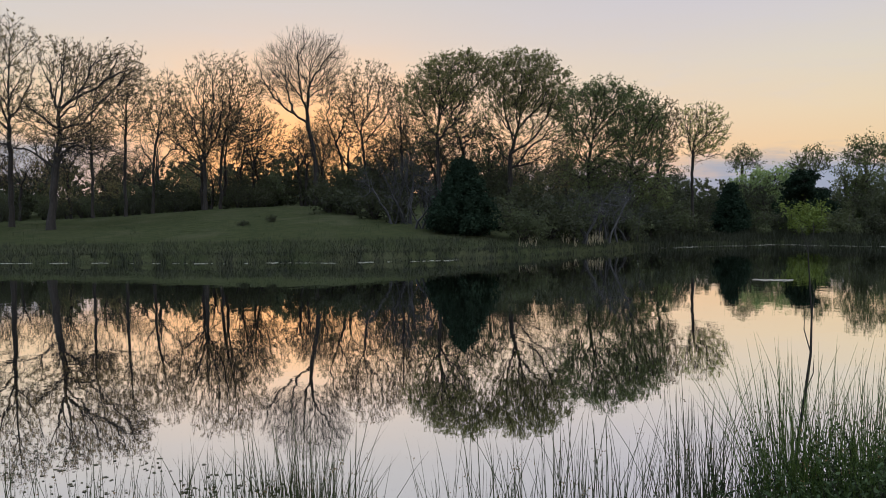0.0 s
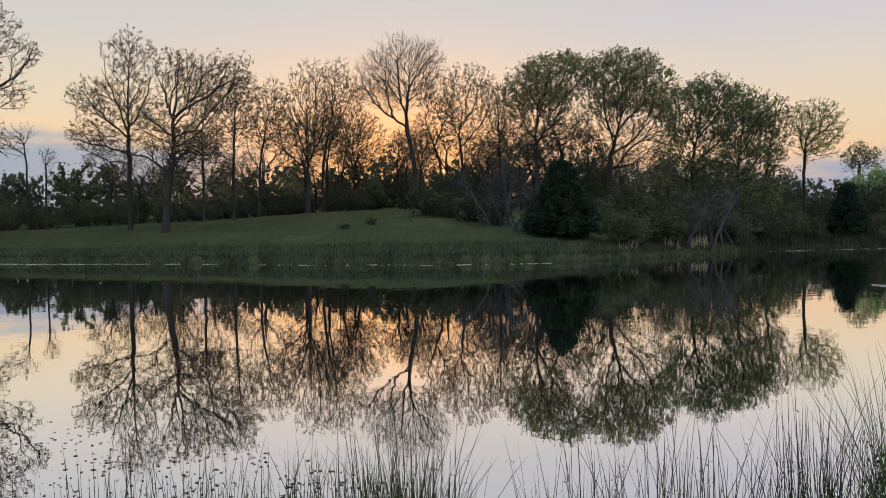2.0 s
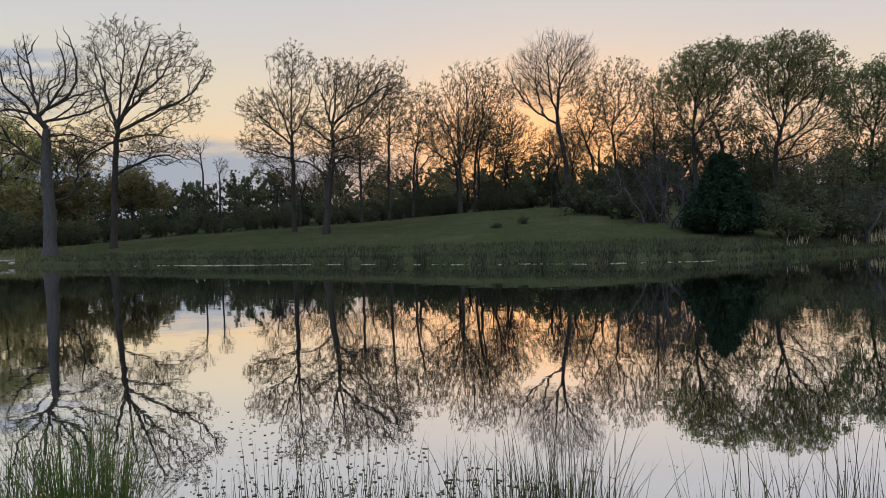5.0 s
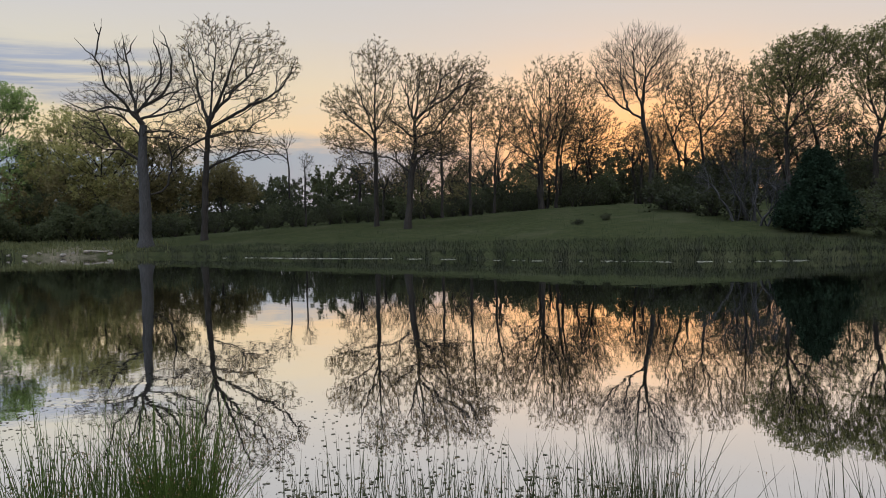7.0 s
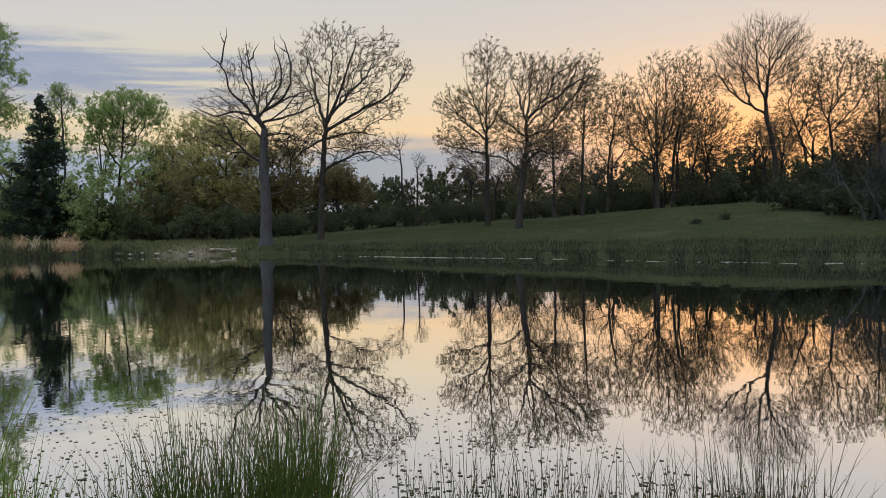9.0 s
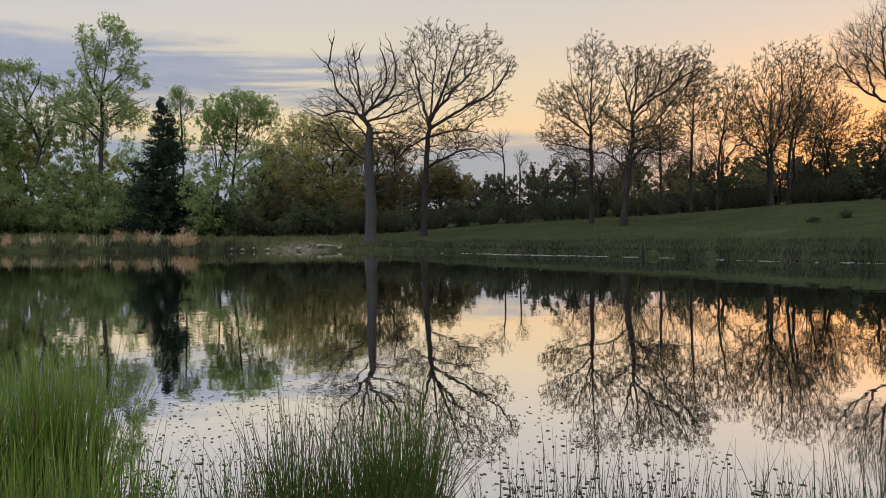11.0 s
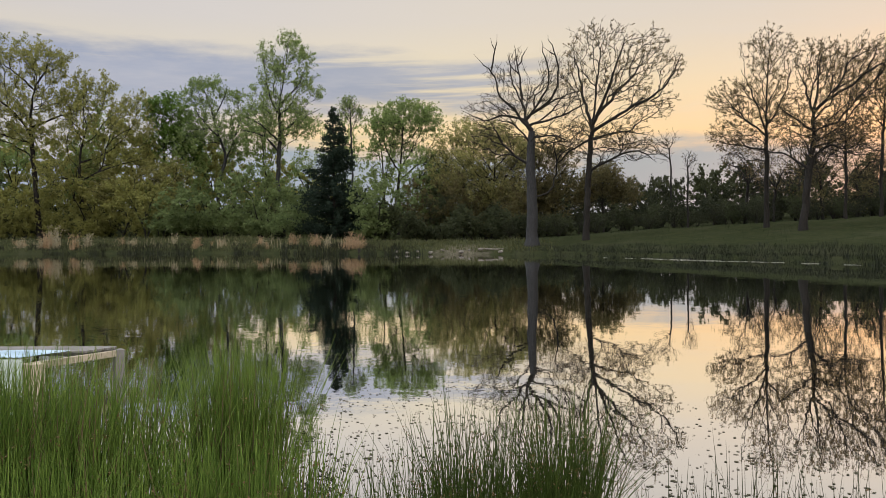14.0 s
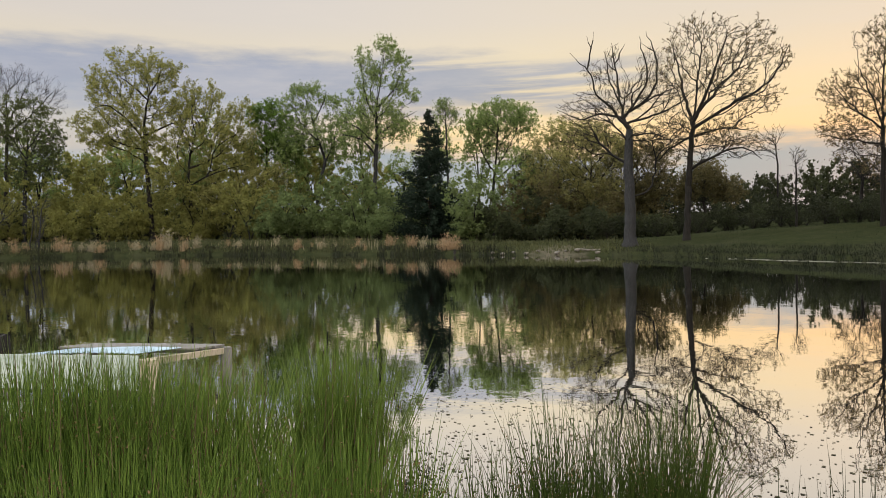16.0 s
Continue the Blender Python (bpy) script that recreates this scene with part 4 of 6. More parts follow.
leafy(53.5, 101, [(0.1, 7.1), (0.4, 9.9)],
     [[(0.2, 9.2), (-1.4, 12.5), (-2.2, 15.3)], [(0.4, 9.9), (0.7, 14.2), (1.1, 17)], [(0.4, 9.8), (2.5, 13.4), (3.6, 15.9)], [(0.2, 8.5), (3.2, 11), (4.8, 13.7)]],
     [(1.3, 17.6, 2.9, 1), (-1.2, 16.2, 2, 1.3), (3.6, 16.6, 2.1, 1.3), (-2.8, 14.8, 1.4, 1.3), (1.1, 15.5, 3.6, 1.3), (5, 14.9, 1.1, 1)],
     0.22, "round tree with fresh green leaves and a fan of stems",
     inner=[(0.7, 12.4, 4.3, 1.9)], n=650, leaves=15225, mats=(BARK, FRESH))
leafy(48.9, 92, [(0.1, 6.5), (0.4, 10.3)],
     [[(0.3, 9.1), (-1.5, 11.4)], [(0.4, 10), (2, 12.5)]],
     [(0.4, 13.2, 2.3, 1.6), (-1.5, 11, 2.3, 1.8), (2, 11.6, 2.6, 1.9), (-0.9, 8.4, 3.2, 2.2), (2.3, 7.7, 2.9, 2.6)],
     0.2, "tan-olive oak with small new leaves", n=900, leaves=21750, mats=(BARK, TAN), size=0.09)
leafy(46.8, 88, [(0.2, 6.2), (0.4, 9.3)],
     [[(0.2, 8), (-1.4, 9.9)], [(0.4, 9), (2.2, 10.7)]],
     [(0.1, 12.4, 2.6, 2), (-2, 9.3, 2.4, 2.2), (2.2, 10.1, 2.6, 2.5), (0.3, 6.5, 3.4, 2.4)],
     0.19, "tan-olive oak with small new leaves", n=900, leaves=21750, mats=(BARK, TAN), size=0.09)
leafy(43.7, 90, [(0, 6.2), (0.4, 9)],
     [[(0.2, 8), (1.9, 10.4)], [(0.2, 7.7), (-1.4, 9.6)]],
     [(0.4, 10.8, 2.5, 1.7), (2.5, 9.8, 2.2, 1.9), (-1.4, 9.3, 2.2, 2.2), (1.2, 6.8, 3.2, 2.3)],
     0.19, "brownish oak with small new leaves", n=900, leaves=20300, mats=(BARK, BROWN), size=0.09)
leafy(50.5, 97, [(-0.3, 6.8), (-0.4, 9.5)],
     [[(-0.3, 8.2), (1.1, 10.2)]],
     [(-0.2, 10.2, 1.8, 1.5), (-1.3, 7.5, 2.3, 2.1), (1.1, 7.5, 2.5, 2.1)],
     0.19, "olive-brown oak with small new leaves", n=600, leaves=13050, mats=(BARK, OLIVE))
leafy(39.0, 92, [(0, 6.1)],
     [],
     [(0, 7.9, 2.3, 1.6), (-1.7, 6.4, 1.9, 1.7), (1.8, 6, 2.2, 1.7)],
     0.16, "low olive-brown oak with small new leaves", n=600, leaves=14500, mats=(BARK, BROWN))
leafy(84.7, 112, [(0.3, 9.3), (0.7, 14.2)],
     [[(0.6, 12.8), (2.5, 16)], [(0.4, 12.1), (-1.3, 14.8)]],
     [(0, 18.7, 2.4, 1.6), (2.5, 17.1, 2.1, 1.9), (0.9, 15.2, 4, 2.4), (3.4, 13.9, 1.7, 2.2), (-1.6, 15.5, 2.7, 2.7), (1.4, 11.4, 4.4, 2.8)],
     0.25, "tree with drooping grey branches and olive leaves", n=700, leaves=17400, mats=(GREY_BARK, OLIVE))
bare(85.8, 117, [(0.4, 11), (0.6, 16.1), (0.6, 20.4)],
     [[(0.6, 15.4), (3.2, 17.7), (6.2, 21.2)], [(0.5, 16.8), (2.3, 20.2), (3.3, 22.8)], [(0.6, 17.5), (-1.5, 21)]],
     [(0.7, 22.6, 3.3, 2.6), (3.9, 21.4, 3, 2.6), (6.2, 20.1, 2, 2), (-2.1, 20.9, 3, 3.3)],
     0.24, "bare twiggy tree above the shore wood", n=700)


def old_oak():
    """A thick old trunk that splits into crooked, mostly bare limbs with stubby broken ends."""
    crown_tree(44.0, 68, [(0.05, 4.8), (-0.05, 8), (0.1, 10.3)],
               [[(-0.1, 11.2), (-1.5, 12.2), (-2.5, 13.2), (-2.9, 14.6), (-3.1, 15.1), (-3.8, 15.5), (-4.6, 16.4)], [(-3.1, 15.1), (-3, 16.5), (-3.3, 18.1)], [(-3.0, 16.6), (-2.7, 18.1)],
                [(-0.1, 11.3), (-0.7, 13), (-1, 15.5), (-1.2, 17), (-1.4, 18.3)], [(-1.05, 16.2), (-0.2, 17.6)], [(-1.1, 15.6), (-2, 16.5)],
                [(0.1, 11.2), (1.4, 14), (1.1, 16.5), (0.9, 17.2)], [(0.2, 11.2), (1.8, 13.1), (2.3, 15.2), (2, 17.2), (1.5, 18.6)], [(2.1, 16.6), (1.0, 17.5)],
                [(0.4, 11.2), (2.2, 13.1), (4.4, 14.2)], [(0.3, 11), (3, 11.6), (5.3, 13.1)], [(-0.3, 11), (-2.3, 11.8), (-4.1, 11.5), (-6, 12.5)],
                [(-0.1, 9.1), (-1.4, 10.8), (-3.1, 11.1)], [(0.2, 4.8), (1.4, 5.1), (2, 6.3), (2.2, 7.8)], [(0.1, 9.5), (1.8, 9.8), (3.4, 9.2)], [(-0.1, 7.6), (-1.8, 8.4), (-3.4, 8)]],
               [(-3.1, 12.2, 2.6, 1.4), (-0.8, 13, 2.4, 1.7), (1.8, 13.4, 2.2, 1.9), (2.0, 15.2, 1.4, 1.6), (3.8, 12.8, 1.8, 1.4), (-3.2, 9.8, 2.2, 1.4), (2.6, 9.8, 2.4, 1.5), (-2.6, 15, 1.2, 1), (-1.2, 16.2, 0.8, 1.2)],
               0.48, "large half-dead oak with a thick grey trunk and bare crooked limbs", n=1300, leaves=1800, size=0.05, mats=(BARK, BUDS), fine=0.012, wob=0.07, bend=0.3, name="old_oak", grey=10.6, stout=0.5, limb_r=0.25, twig_len=0.4)


old_oak()


def conifer(az, d, high, rx, label, tiers, leaves, droop, size, name, power=0.8, base=0.3, mat=None):
    """A cone of many short sprays on whorled branches round one stem."""
    COUNT[0] += 1
    rng = np.random.default_rng(300 + COUNT[0])
    h = high - ground_z(az, d) + 0.08
    nb = tiers * (11 if droop > 0.3 else 9)
    t = rng.uniform(0.0, 1.0, nb) ** 1.25
    z0 = base + t * (h - base - 0.15)
    if droop > 0.3:
        gap = (h - base) / tiers
        z0 = base + np.round((z0 - base) / gap) * gap + rng.normal(0, 0.2, nb)
    ang = rng.uniform(0, 2 * np.pi, nb)
    ln = rx * (1 - ((z0 - base) / (h - base)).clip(0, 0.985)) ** power * (rng.uniform(0.5, 1.15, nb) if droop > 0.2 else rng.uniform(0.72, 1.08, nb)) + 0.05
    a = np.stack([np.zeros(nb), np.zeros(nb), z0], 1)
    b = a + np.stack([np.cos(ang) * ln, np.sin(ang) * ln, ln * (0.35 - 0.75 * droop)], 1)
    hs = np.linspace(0, h, 10)
    st = np.stack([rng.normal(0, 0.02, 10), rng.normal(0, 0.02, 10), hs], 1)
    rr = np.linspace(0.05 + h * 0.013, 0.015, 10)
    v, f = merge([tubes(st[:-1], st[1:], rr[:-1], rr[1:], 7), tubes(a, b, np.full(nb, 0.035), np.full(nb, 0.008), 3)])
    wood = mesh_quads("trunk", v, f, BARK, True)
    which = rng.choice(nb, leaves, p=ln / ln.sum())
    g = rng.uniform(0.12, 1.08, (leaves, 1)) ** 0.7
    at = a[which] * (1 - g) + b[which] * g + rng.normal(0, 1, (leaves, 3)) * ((0.2 if droop > 0.3 else 0.19) * (0.35 + 0.65 * ln[which] / ln.max()))[:, None] * np.array([1, 1, 0.7 + 0.5 * (1 - droop)])
    v, f = leaf_quads(rng, at, size, 0.2, far=True)
    return stand(name, wood, mesh_quads("crown", v, f, mat or NEEDLE), az, d, label, leaf_label="dense dark needles")


conifer(-1.5, 50, 6.15, 2.15, "dense dark green cedar on the bank", 22, 42000, 0.1, 0.095, "cedar", 0.72, 0.1)
conifer(-19.8, 71, 5.0, 1.5, "dark narrow cedar by the water", 16, 14000, 0.1, 0.11, "cedar", 0.5, 0.1)
conifer(-24.3, 88, 6.8, 2.9, "dark rounded evergreen beside the lime bush", 14, 13000, 0.1, 0.14, "cedar", 0.4, 0.1)
conifer(58.0, 88, 15.6, 4.6, "dark spire-shaped conifer with ragged branches", 44, 34000, 0.25, 0.12, "spruce", 0.8, 0.5, FIR)


# ---- thickets and the wood behind, a few kinds set out many times
def thicket(seed, h, rx, mats, leaves, size, n=150, stems=5, name="shrub", label="", category="shrub"):
    rng = np.random.default_rng(seed)
    st = [stem_line(rng, (rng.normal(0, 0.07), rng.normal(0, 0.07), 0), (rng.normal(0, rx * 0.4), rng.normal(0, rx * 0.4), h * rng.uniform(0.3, 0.55)), 0.06, 4) for _ in range(stems)]
    bl = [(rng.normal(0, rx * 0.35), rng.normal(0, rx * 0.35), h * rng.uniform(0.3, 0.75), rx * 0.6, rx * 0.6, h * 0.25) for _ in range(7)]
    bl.append((0, 0, h * 0.3, rx * 0.9, rx * 0.9, h * 0.28))
    w, c = tree_meshes(rng, st, bl, n, 0.09, leaves, size, mats, twigs=1, twig_len=0.5, tip_r=0.009, leaf_spread=0.35, sides=4, far=True)
    e = new(name)
    part("trunk", w, e)
    part("crown", c, e)
    return tagged(e, label, category)


def set_out(proto, spots):
    """Put the first one down and copies of it at the other spots: (heading, distance, turn, size)."""
    for i, (az, d, turn, s) in enumerate(spots):
        m = Matrix.Translation(place(az, d, ground_z(az, d) - 0.1)) @ Matrix.Rotation(turn, 4, "Z")
        ob = proto if i == 0 else copy_thing(proto, m)
        ob.matrix_basis = m @ Matrix.Diagonal((s, s, s * (0.85 + 0.3 * ((i * 37) % 10) / 10), 1))


rs = random.Random(5)


def scatter(a0, a1, count, back0, back1, s0=0.75, s1=1.2):
    out = []
    for i in range(count):
        az = a0 + (a1 - a0) * (i + rs.uniform(0.1, 0.9)) / count
        base = far_shore(az) + float(np.interp(az, AZ_K, LONG_K))
        if abs(az - 58) < 2.6:      # keep the spire-shaped conifer clear
            base += 8
        out.append((az, base + rs.uniform(back0, back1), rs.uniform(0, 6.28), rs.uniform(s0, s1)))
    return out


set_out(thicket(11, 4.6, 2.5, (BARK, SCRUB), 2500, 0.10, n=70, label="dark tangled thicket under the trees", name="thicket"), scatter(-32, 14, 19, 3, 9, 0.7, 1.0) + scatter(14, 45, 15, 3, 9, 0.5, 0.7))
set_out(thicket(12, 5.2, 2.7, (BARK, UNDER_SHADED), 2400, 0.105, n=70, label="olive-grey thicket under the trees", name="thicket"), scatter(-32, 14, 18, 6, 13, 0.7, 1.0) + scatter(14, 45, 14, 6, 13, 0.5, 0.7))
set_out(thicket(13, 6.8, 2.6, (BARK, BROWN), 1500, 0.08, n=110, label="thin brownish thicket of young trees", name="thicket"), scatter(-16, 27, 14, 6, 15, 0.8, 1.0))
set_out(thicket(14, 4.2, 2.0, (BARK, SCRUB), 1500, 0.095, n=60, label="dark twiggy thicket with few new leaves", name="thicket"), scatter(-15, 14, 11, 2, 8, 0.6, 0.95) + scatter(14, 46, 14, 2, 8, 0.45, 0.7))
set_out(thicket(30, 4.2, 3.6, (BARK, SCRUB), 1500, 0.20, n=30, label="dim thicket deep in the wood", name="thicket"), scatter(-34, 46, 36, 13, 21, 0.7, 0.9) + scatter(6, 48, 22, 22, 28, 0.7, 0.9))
set_out(thicket(34, 8.0, 4.2, (BARK, UNDER_SHADED), 2600, 0.24, n=40, label="dim tree of the far wood behind the hill", name="young_tree", category="tree"), scatter(-12, 47, 30, 50, 70, 0.6, 0.85))
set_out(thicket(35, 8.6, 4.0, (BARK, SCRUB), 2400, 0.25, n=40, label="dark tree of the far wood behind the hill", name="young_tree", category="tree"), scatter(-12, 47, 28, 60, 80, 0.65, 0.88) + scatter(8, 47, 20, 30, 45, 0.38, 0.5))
set_out(thicket(27, 7.4, 2.9, (BARK, UNDER_SHADED), 3000, 0.12, n=90, label="olive young tree in the understory", name="young_tree", category="tree"), scatter(43, 51, 5, 11, 22, 0.6, 0.85))
set_out(thicket(15, 9.5, 3.2, (BARK, SHADE_GREEN), 2800, 0.17, n=45, label="young green tree at the wood edge", name="young_tree", category="tree"), scatter(51.5, 71, 12, 5, 20))
set_out(thicket(16, 8.6, 3.0, (BARK, SPRING), 2800, 0.165, n=45, label="young yellow-green tree at the wood edge", name="young_tree", category="tree"), scatter(69, 97, 24, 5, 19))
set_out(thicket(26, 8.0, 2.9, (BARK, BROWN), 3000, 0.13, n=80, label="brownish young oak at the wood edge", name="young_tree", category="tree"), scatter(42, 53, 11, 8, 22, 0.75, 1.1))
set_out(thicket(17, 4.0, 2.4, (BARK, UNDER_SHADED), 2200, 0.14, n=50, label="dark olive brush at the foot of the wood", name="thicket"), scatter(41, 58, 11, 3, 9))
set_out(thicket(28, 4.6, 2.5, (BARK, SHADE_GREEN), 2300, 0.145, n=50, label="green brush at the foot of the wood", name="thicket"), scatter(54, 71, 11, 3, 10))
set_out(thicket(33, 4.4, 2.5, (BARK, SPRING), 2300, 0.14, n=50, label="yellow-green brush at the foot of the wood", name="thicket"), scatter(70, 97, 16, 3, 10))
set_out(thicket(18, 6.5, 3.4, (BARK, UNDER_SHADED), 1600, 0.22, n=40, label="olive-leaved young tree in the wood behind", name="young_tree", category="tree"), scatter(-38, -14, 18, 8, 50, 0.65, 1.0) + scatter(30, 100, 14, 26, 60, 0.8, 1.3) + scatter(-8, 30, 8, 16, 34, 0.7, 0.85))
set_out(thicket(31, 5.5, 4.0, (BARK, UNDER_SHADED), 1700, 0.22, n=30, label="dim thicket deep in the wood", name="thicket"), scatter(46, 101, 30, 12, 20, 0.85, 1.15))
set_out(thicket(29, 11.0, 4.2, (BARK, SPRING), 2200, 0.24, n=36, label="dim green tree deep in the wood", name="young_tree", category="tree"), scatter(57, 66, 5, 22, 34, 0.8, 1.0) + scatter(66, 102, 24, 20, 32, 1.1, 1.4))


def wood_tree(seed, h, rx, mats, leaves, size, label, n=150, low=0.3, name="wood_tree"):
    """One tree of the wood behind, to be set out many times."""
    rng = np.random.default_rng(seed)
    top = (rng.normal(0, 0.3), rng.normal(0, 0.3), h * (low + 0.15))
    stems = [stem_line(rng, (0, 0, 0), top, 0.08, 7)]
    for i in range(4):
        a = i * 1.57 + rng.normal(0, 0.4)
        tip = (top[0] + math.cos(a) * rx * 0.5, top[1] + math.sin(a) * rx * 0.5, h * rng.uniform(0.65, 0.85))
        stems.append(stem_line(rng, top, tip, 0.1, 5)[1:])
    w, c = tree_meshes(rng, stems, crown_blobs(rng, rx, 0.0, h * low, h, 7), n, 0.17, leaves, size, mats, twigs=2, twig_len=0.9, joined=True, fill=0.36, sides=5, far=True)
    e = new(name)
    part("trunk", w, e)
    part("crown", c, e)
    return tagged(e, label, "tree")


set_out(wood_tree(41, 10.5, 2.6, (BARK, BUDS), 900, 0.09, "slim budding tree in the wood behind", n=170), scatter(-2, 30, 14, 5, 18, 0.8, 1.05))
set_out(wood_tree(42, 8.5, 3.0, (BARK, BUDS), 900, 0.09, "low spreading budding tree in the wood", n=170), scatter(-14, 30, 15, 5, 20, 0.75, 1.0))
set_out(wood_tree(43, 8.5, 2.8, (BARK, UNDER_SHADED), 3200, 0.11, "olive-leaved tree in the wood behind", n=150, low=0.15), scatter(-17, 6, 7, 6, 22, 0.75, 1.0))
set_out(wood_tree(44, 16.0, 3.6, (BARK, FRESH), 3200, 0.16, "fresh green tree in the wood behind", n=80, low=0.2), scatter(50, 97, 16, 14, 34, 0.75, 1.05))
set_out(wood_tree(45, 14.0, 3.6, (BARK, YELLOW), 3000, 0.16, "yellow-green tree in the wood behind", n=80, low=0.15), scatter(66, 97, 10, 10, 30, 0.75, 1.05))
set_out(thicket(19, 1.5, 1.0, (BARK, SCRUB), 900, 0.10, n=60, label="low dark bush on the bank", name="bush"), [(14.1, 55, 0, 0.35), (12.1, 57, 1, 0.35), (8.0, 62, 2, 1.5), (6.5, 60, 2, 1.4), (4.8, 57, 3, 1.2), (3.2, 55, 1, 1.3), (-4.0, 54, 1, 1.6), (-6.5, 56, 2, 1.8), (-9.0, 59, 4, 1.7), (-12.5, 62, 3, 1.7), (-15.0, 68, 4, 1.8)])
shore = [(az, far_shore(az) + u, az, k) for az, u, k in ((-5.6, 3.5, 0.9), (-7.6, 4, 1.1), (-9.4, 3, 0.9), (-11.0, 5, 1.2), (-12.8, 3, 0.9), (-14.4, 3.5, 1.0), (-16.2, 3, 0.9), (-17.8, 2.5, 0.8), (-21.4, 3, 0.7), (-23.0, 4, 0.8), (-26.6, 4, 0.8), (-28.4, 3, 0.8), (-30.2, 4, 0.9), (-32.5, 4, 0.9))]
set_out(thicket(24, 3.2, 1.7, (BARK, UNDER_SHADED), 2600, 0.10, n=90, label="olive shrub leaning over the far shore", name="shrub"), shore[::2])
set_out(thicket(25, 2.8, 1.7, (BARK, SCRUB), 2600, 0.10, n=90, label="dark shrub on the far shore", name="shrub"), shore[1::2])


def dead_brush(az, d, h, label):
    """A tangle of bare grey stems."""
    COUNT[0] += 1
    rng = np.random.default_rng(600 + COUNT[0])
    st = [stem_line(rng, (rng.normal(0, 0.4), rng.normal(0, 0.4), 0), (rng.normal(0, 1.3), rng.normal(0, 1.0), h * rng.uniform(0.4, 0.8)), 0.08, 5) for _ in range(9)]
    bl = [(rng.normal(0, 0.9), rng.normal(0, 0.7), h * rng.uniform(0.4, 0.8), 0.9, 0.8, h * 0.25) for _ in range(5)]
    w, c = tree_meshes(rng, st, bl, 110, 0.07, 0, 0.1, (GREY_BARK, BUDS), twigs=2, twig_len=0.6, tip_r=0.012, sides=4)
    stand("dead_brush", w, None, az, d, label, "shrub")


for az, back, h in ((-9.8, 2.0, 4.2), (-11.4, 2.2, 4.6), (-12.6, 2.4, 3.8), (2.6, 12, 5.5), (3.6, 13, 5.0), (1.4, 10, 4.0), (84.0, 3, 6.5), (87.0, 4, 7.0)):
    dead_brush(az, far_shore(az) + back, h, "tangle of bare grey dead branches")
set_out(thicket(20, 3.4, 1.9, (BARK, LIME), 3600, 0.10, n=120, label="bright yellow-green bush at the far shore", name="bush"), [(-24.7, 72.5, 0, 1.12)])


# ---------------------------------------------------------------- grasses
def blades(rng, base, height, width, lean, segs=2):
    """Curved tapering blades from base points: points and faces."""
    n = len(base)
    ang = rng.uniform(0, 2 * np.pi, n)
    out = np.stack([np.cos(ang), np.sin(ang), np.zeros(n)], 1)
    side = np.stack([-np.sin(ang), np.cos(ang), np.zeros(n)], 1)
    bend = rng.uniform(0.2, 1.0, n) * lean
    v = []
    for i in range(segs + 1):
        t = i / segs
        c = base + np.array([0, 0, 1.0]) * (height * (t - 0.12 * bend * t * t))[:, None] + out * (height * bend * t * t)[:, None]
        w = (width * (1 - 0.85 * t))[:, None]
        v += [c - side * w, c + side * w]
    v = np.stack(v, 1)
    q = np.array([[2 * i, 2 * i + 1, 2 * i + 3, 2 * i + 2] for i in range(segs)])
    f = (np.arange(n) * 2 * (segs + 1))[:, None, None] + q[None]
    return v.reshape(-1, 3), f.reshape(-1, 4)


def strip(name, label, mat, seed, a0, a1, u0, u1, count, h0, h1, width, lean=0.35, clump=0.0, category="grass"):
    """Grass along the far shore between two headings, u metres behind the waterline."""
    rng = np.random.default_rng(seed)
    pts = []
    while len(pts) < count:
        az = rng.uniform(a0, a1)
        u = u0 + (u1 - u0) * rng.uniform() ** 1.2
        if clump and noise.noise((az * 0.37 + 3.3, 0.5, seed)) + 0.8 * noise.noise((az * 1.13 + 0.7, u * 0.4, seed + 0.3)) < clump * rng.uniform(-0.6, 1):
            continue
        if rng.uniform() > ease((az - a0) / 4 + 0.1) * ease((a1 - az) / 4 + 0.1):
            continue
        d = far_shore(az) + u
        p = place(az, d, ground_z(az, d) - 0.05)
        pts.append((p.x, p.y, max(p.z, -0.15)))
    pts = np.array(pts)
    az_of = np.degrees(np.arctan2(-pts[:, 0], pts[:, 1]))
    swell = np.array([0.85 + 0.5 * noise.noise((a * 0.83, seed, 0.4)) for a in az_of])
    h = rng.uniform(h0, h1, count) * swell
    v, f = blades(rng, pts, h, np.full(count, width) * rng.uniform(0.6, 1.3, count), lean)
    return tagged(new(name, mesh_quads(name, v, f, mat)), label, category, kind="stuff")


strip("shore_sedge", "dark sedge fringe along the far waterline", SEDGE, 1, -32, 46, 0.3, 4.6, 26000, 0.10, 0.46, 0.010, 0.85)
# dark strip that stands in for shade at the bank's front
strip("waterline_sedge", "sedge along the waterline, darkened for the bank's shadow edge", SEDGE_SHADED, 12, -32, 46, -0.3, 0.9, 13000, 0.12, 0.38, 0.012, 0.8)
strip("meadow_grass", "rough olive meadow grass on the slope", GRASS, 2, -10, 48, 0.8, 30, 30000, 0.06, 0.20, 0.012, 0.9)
strip("bank_grass", "short green grass on the left bank", BANK, 3, 42, 97, 0.2, 10, 16000, 0.15, 0.5, 0.035, 0.5)
strip("bank_sedge", "brown-green sedge fringe on the left bank", SEDGE, 4, 51, 99, -0.6, 2.5, 6000, 0.2, 0.65, 0.035, 0.5, 0.1)
strip("tall_bank_grass", "tall green grass on the left bank", BANK, 9, 46, 99, 0.3, 6.0, 12000, 0.2, 0.65, 0.022, 0.5, 0.1)


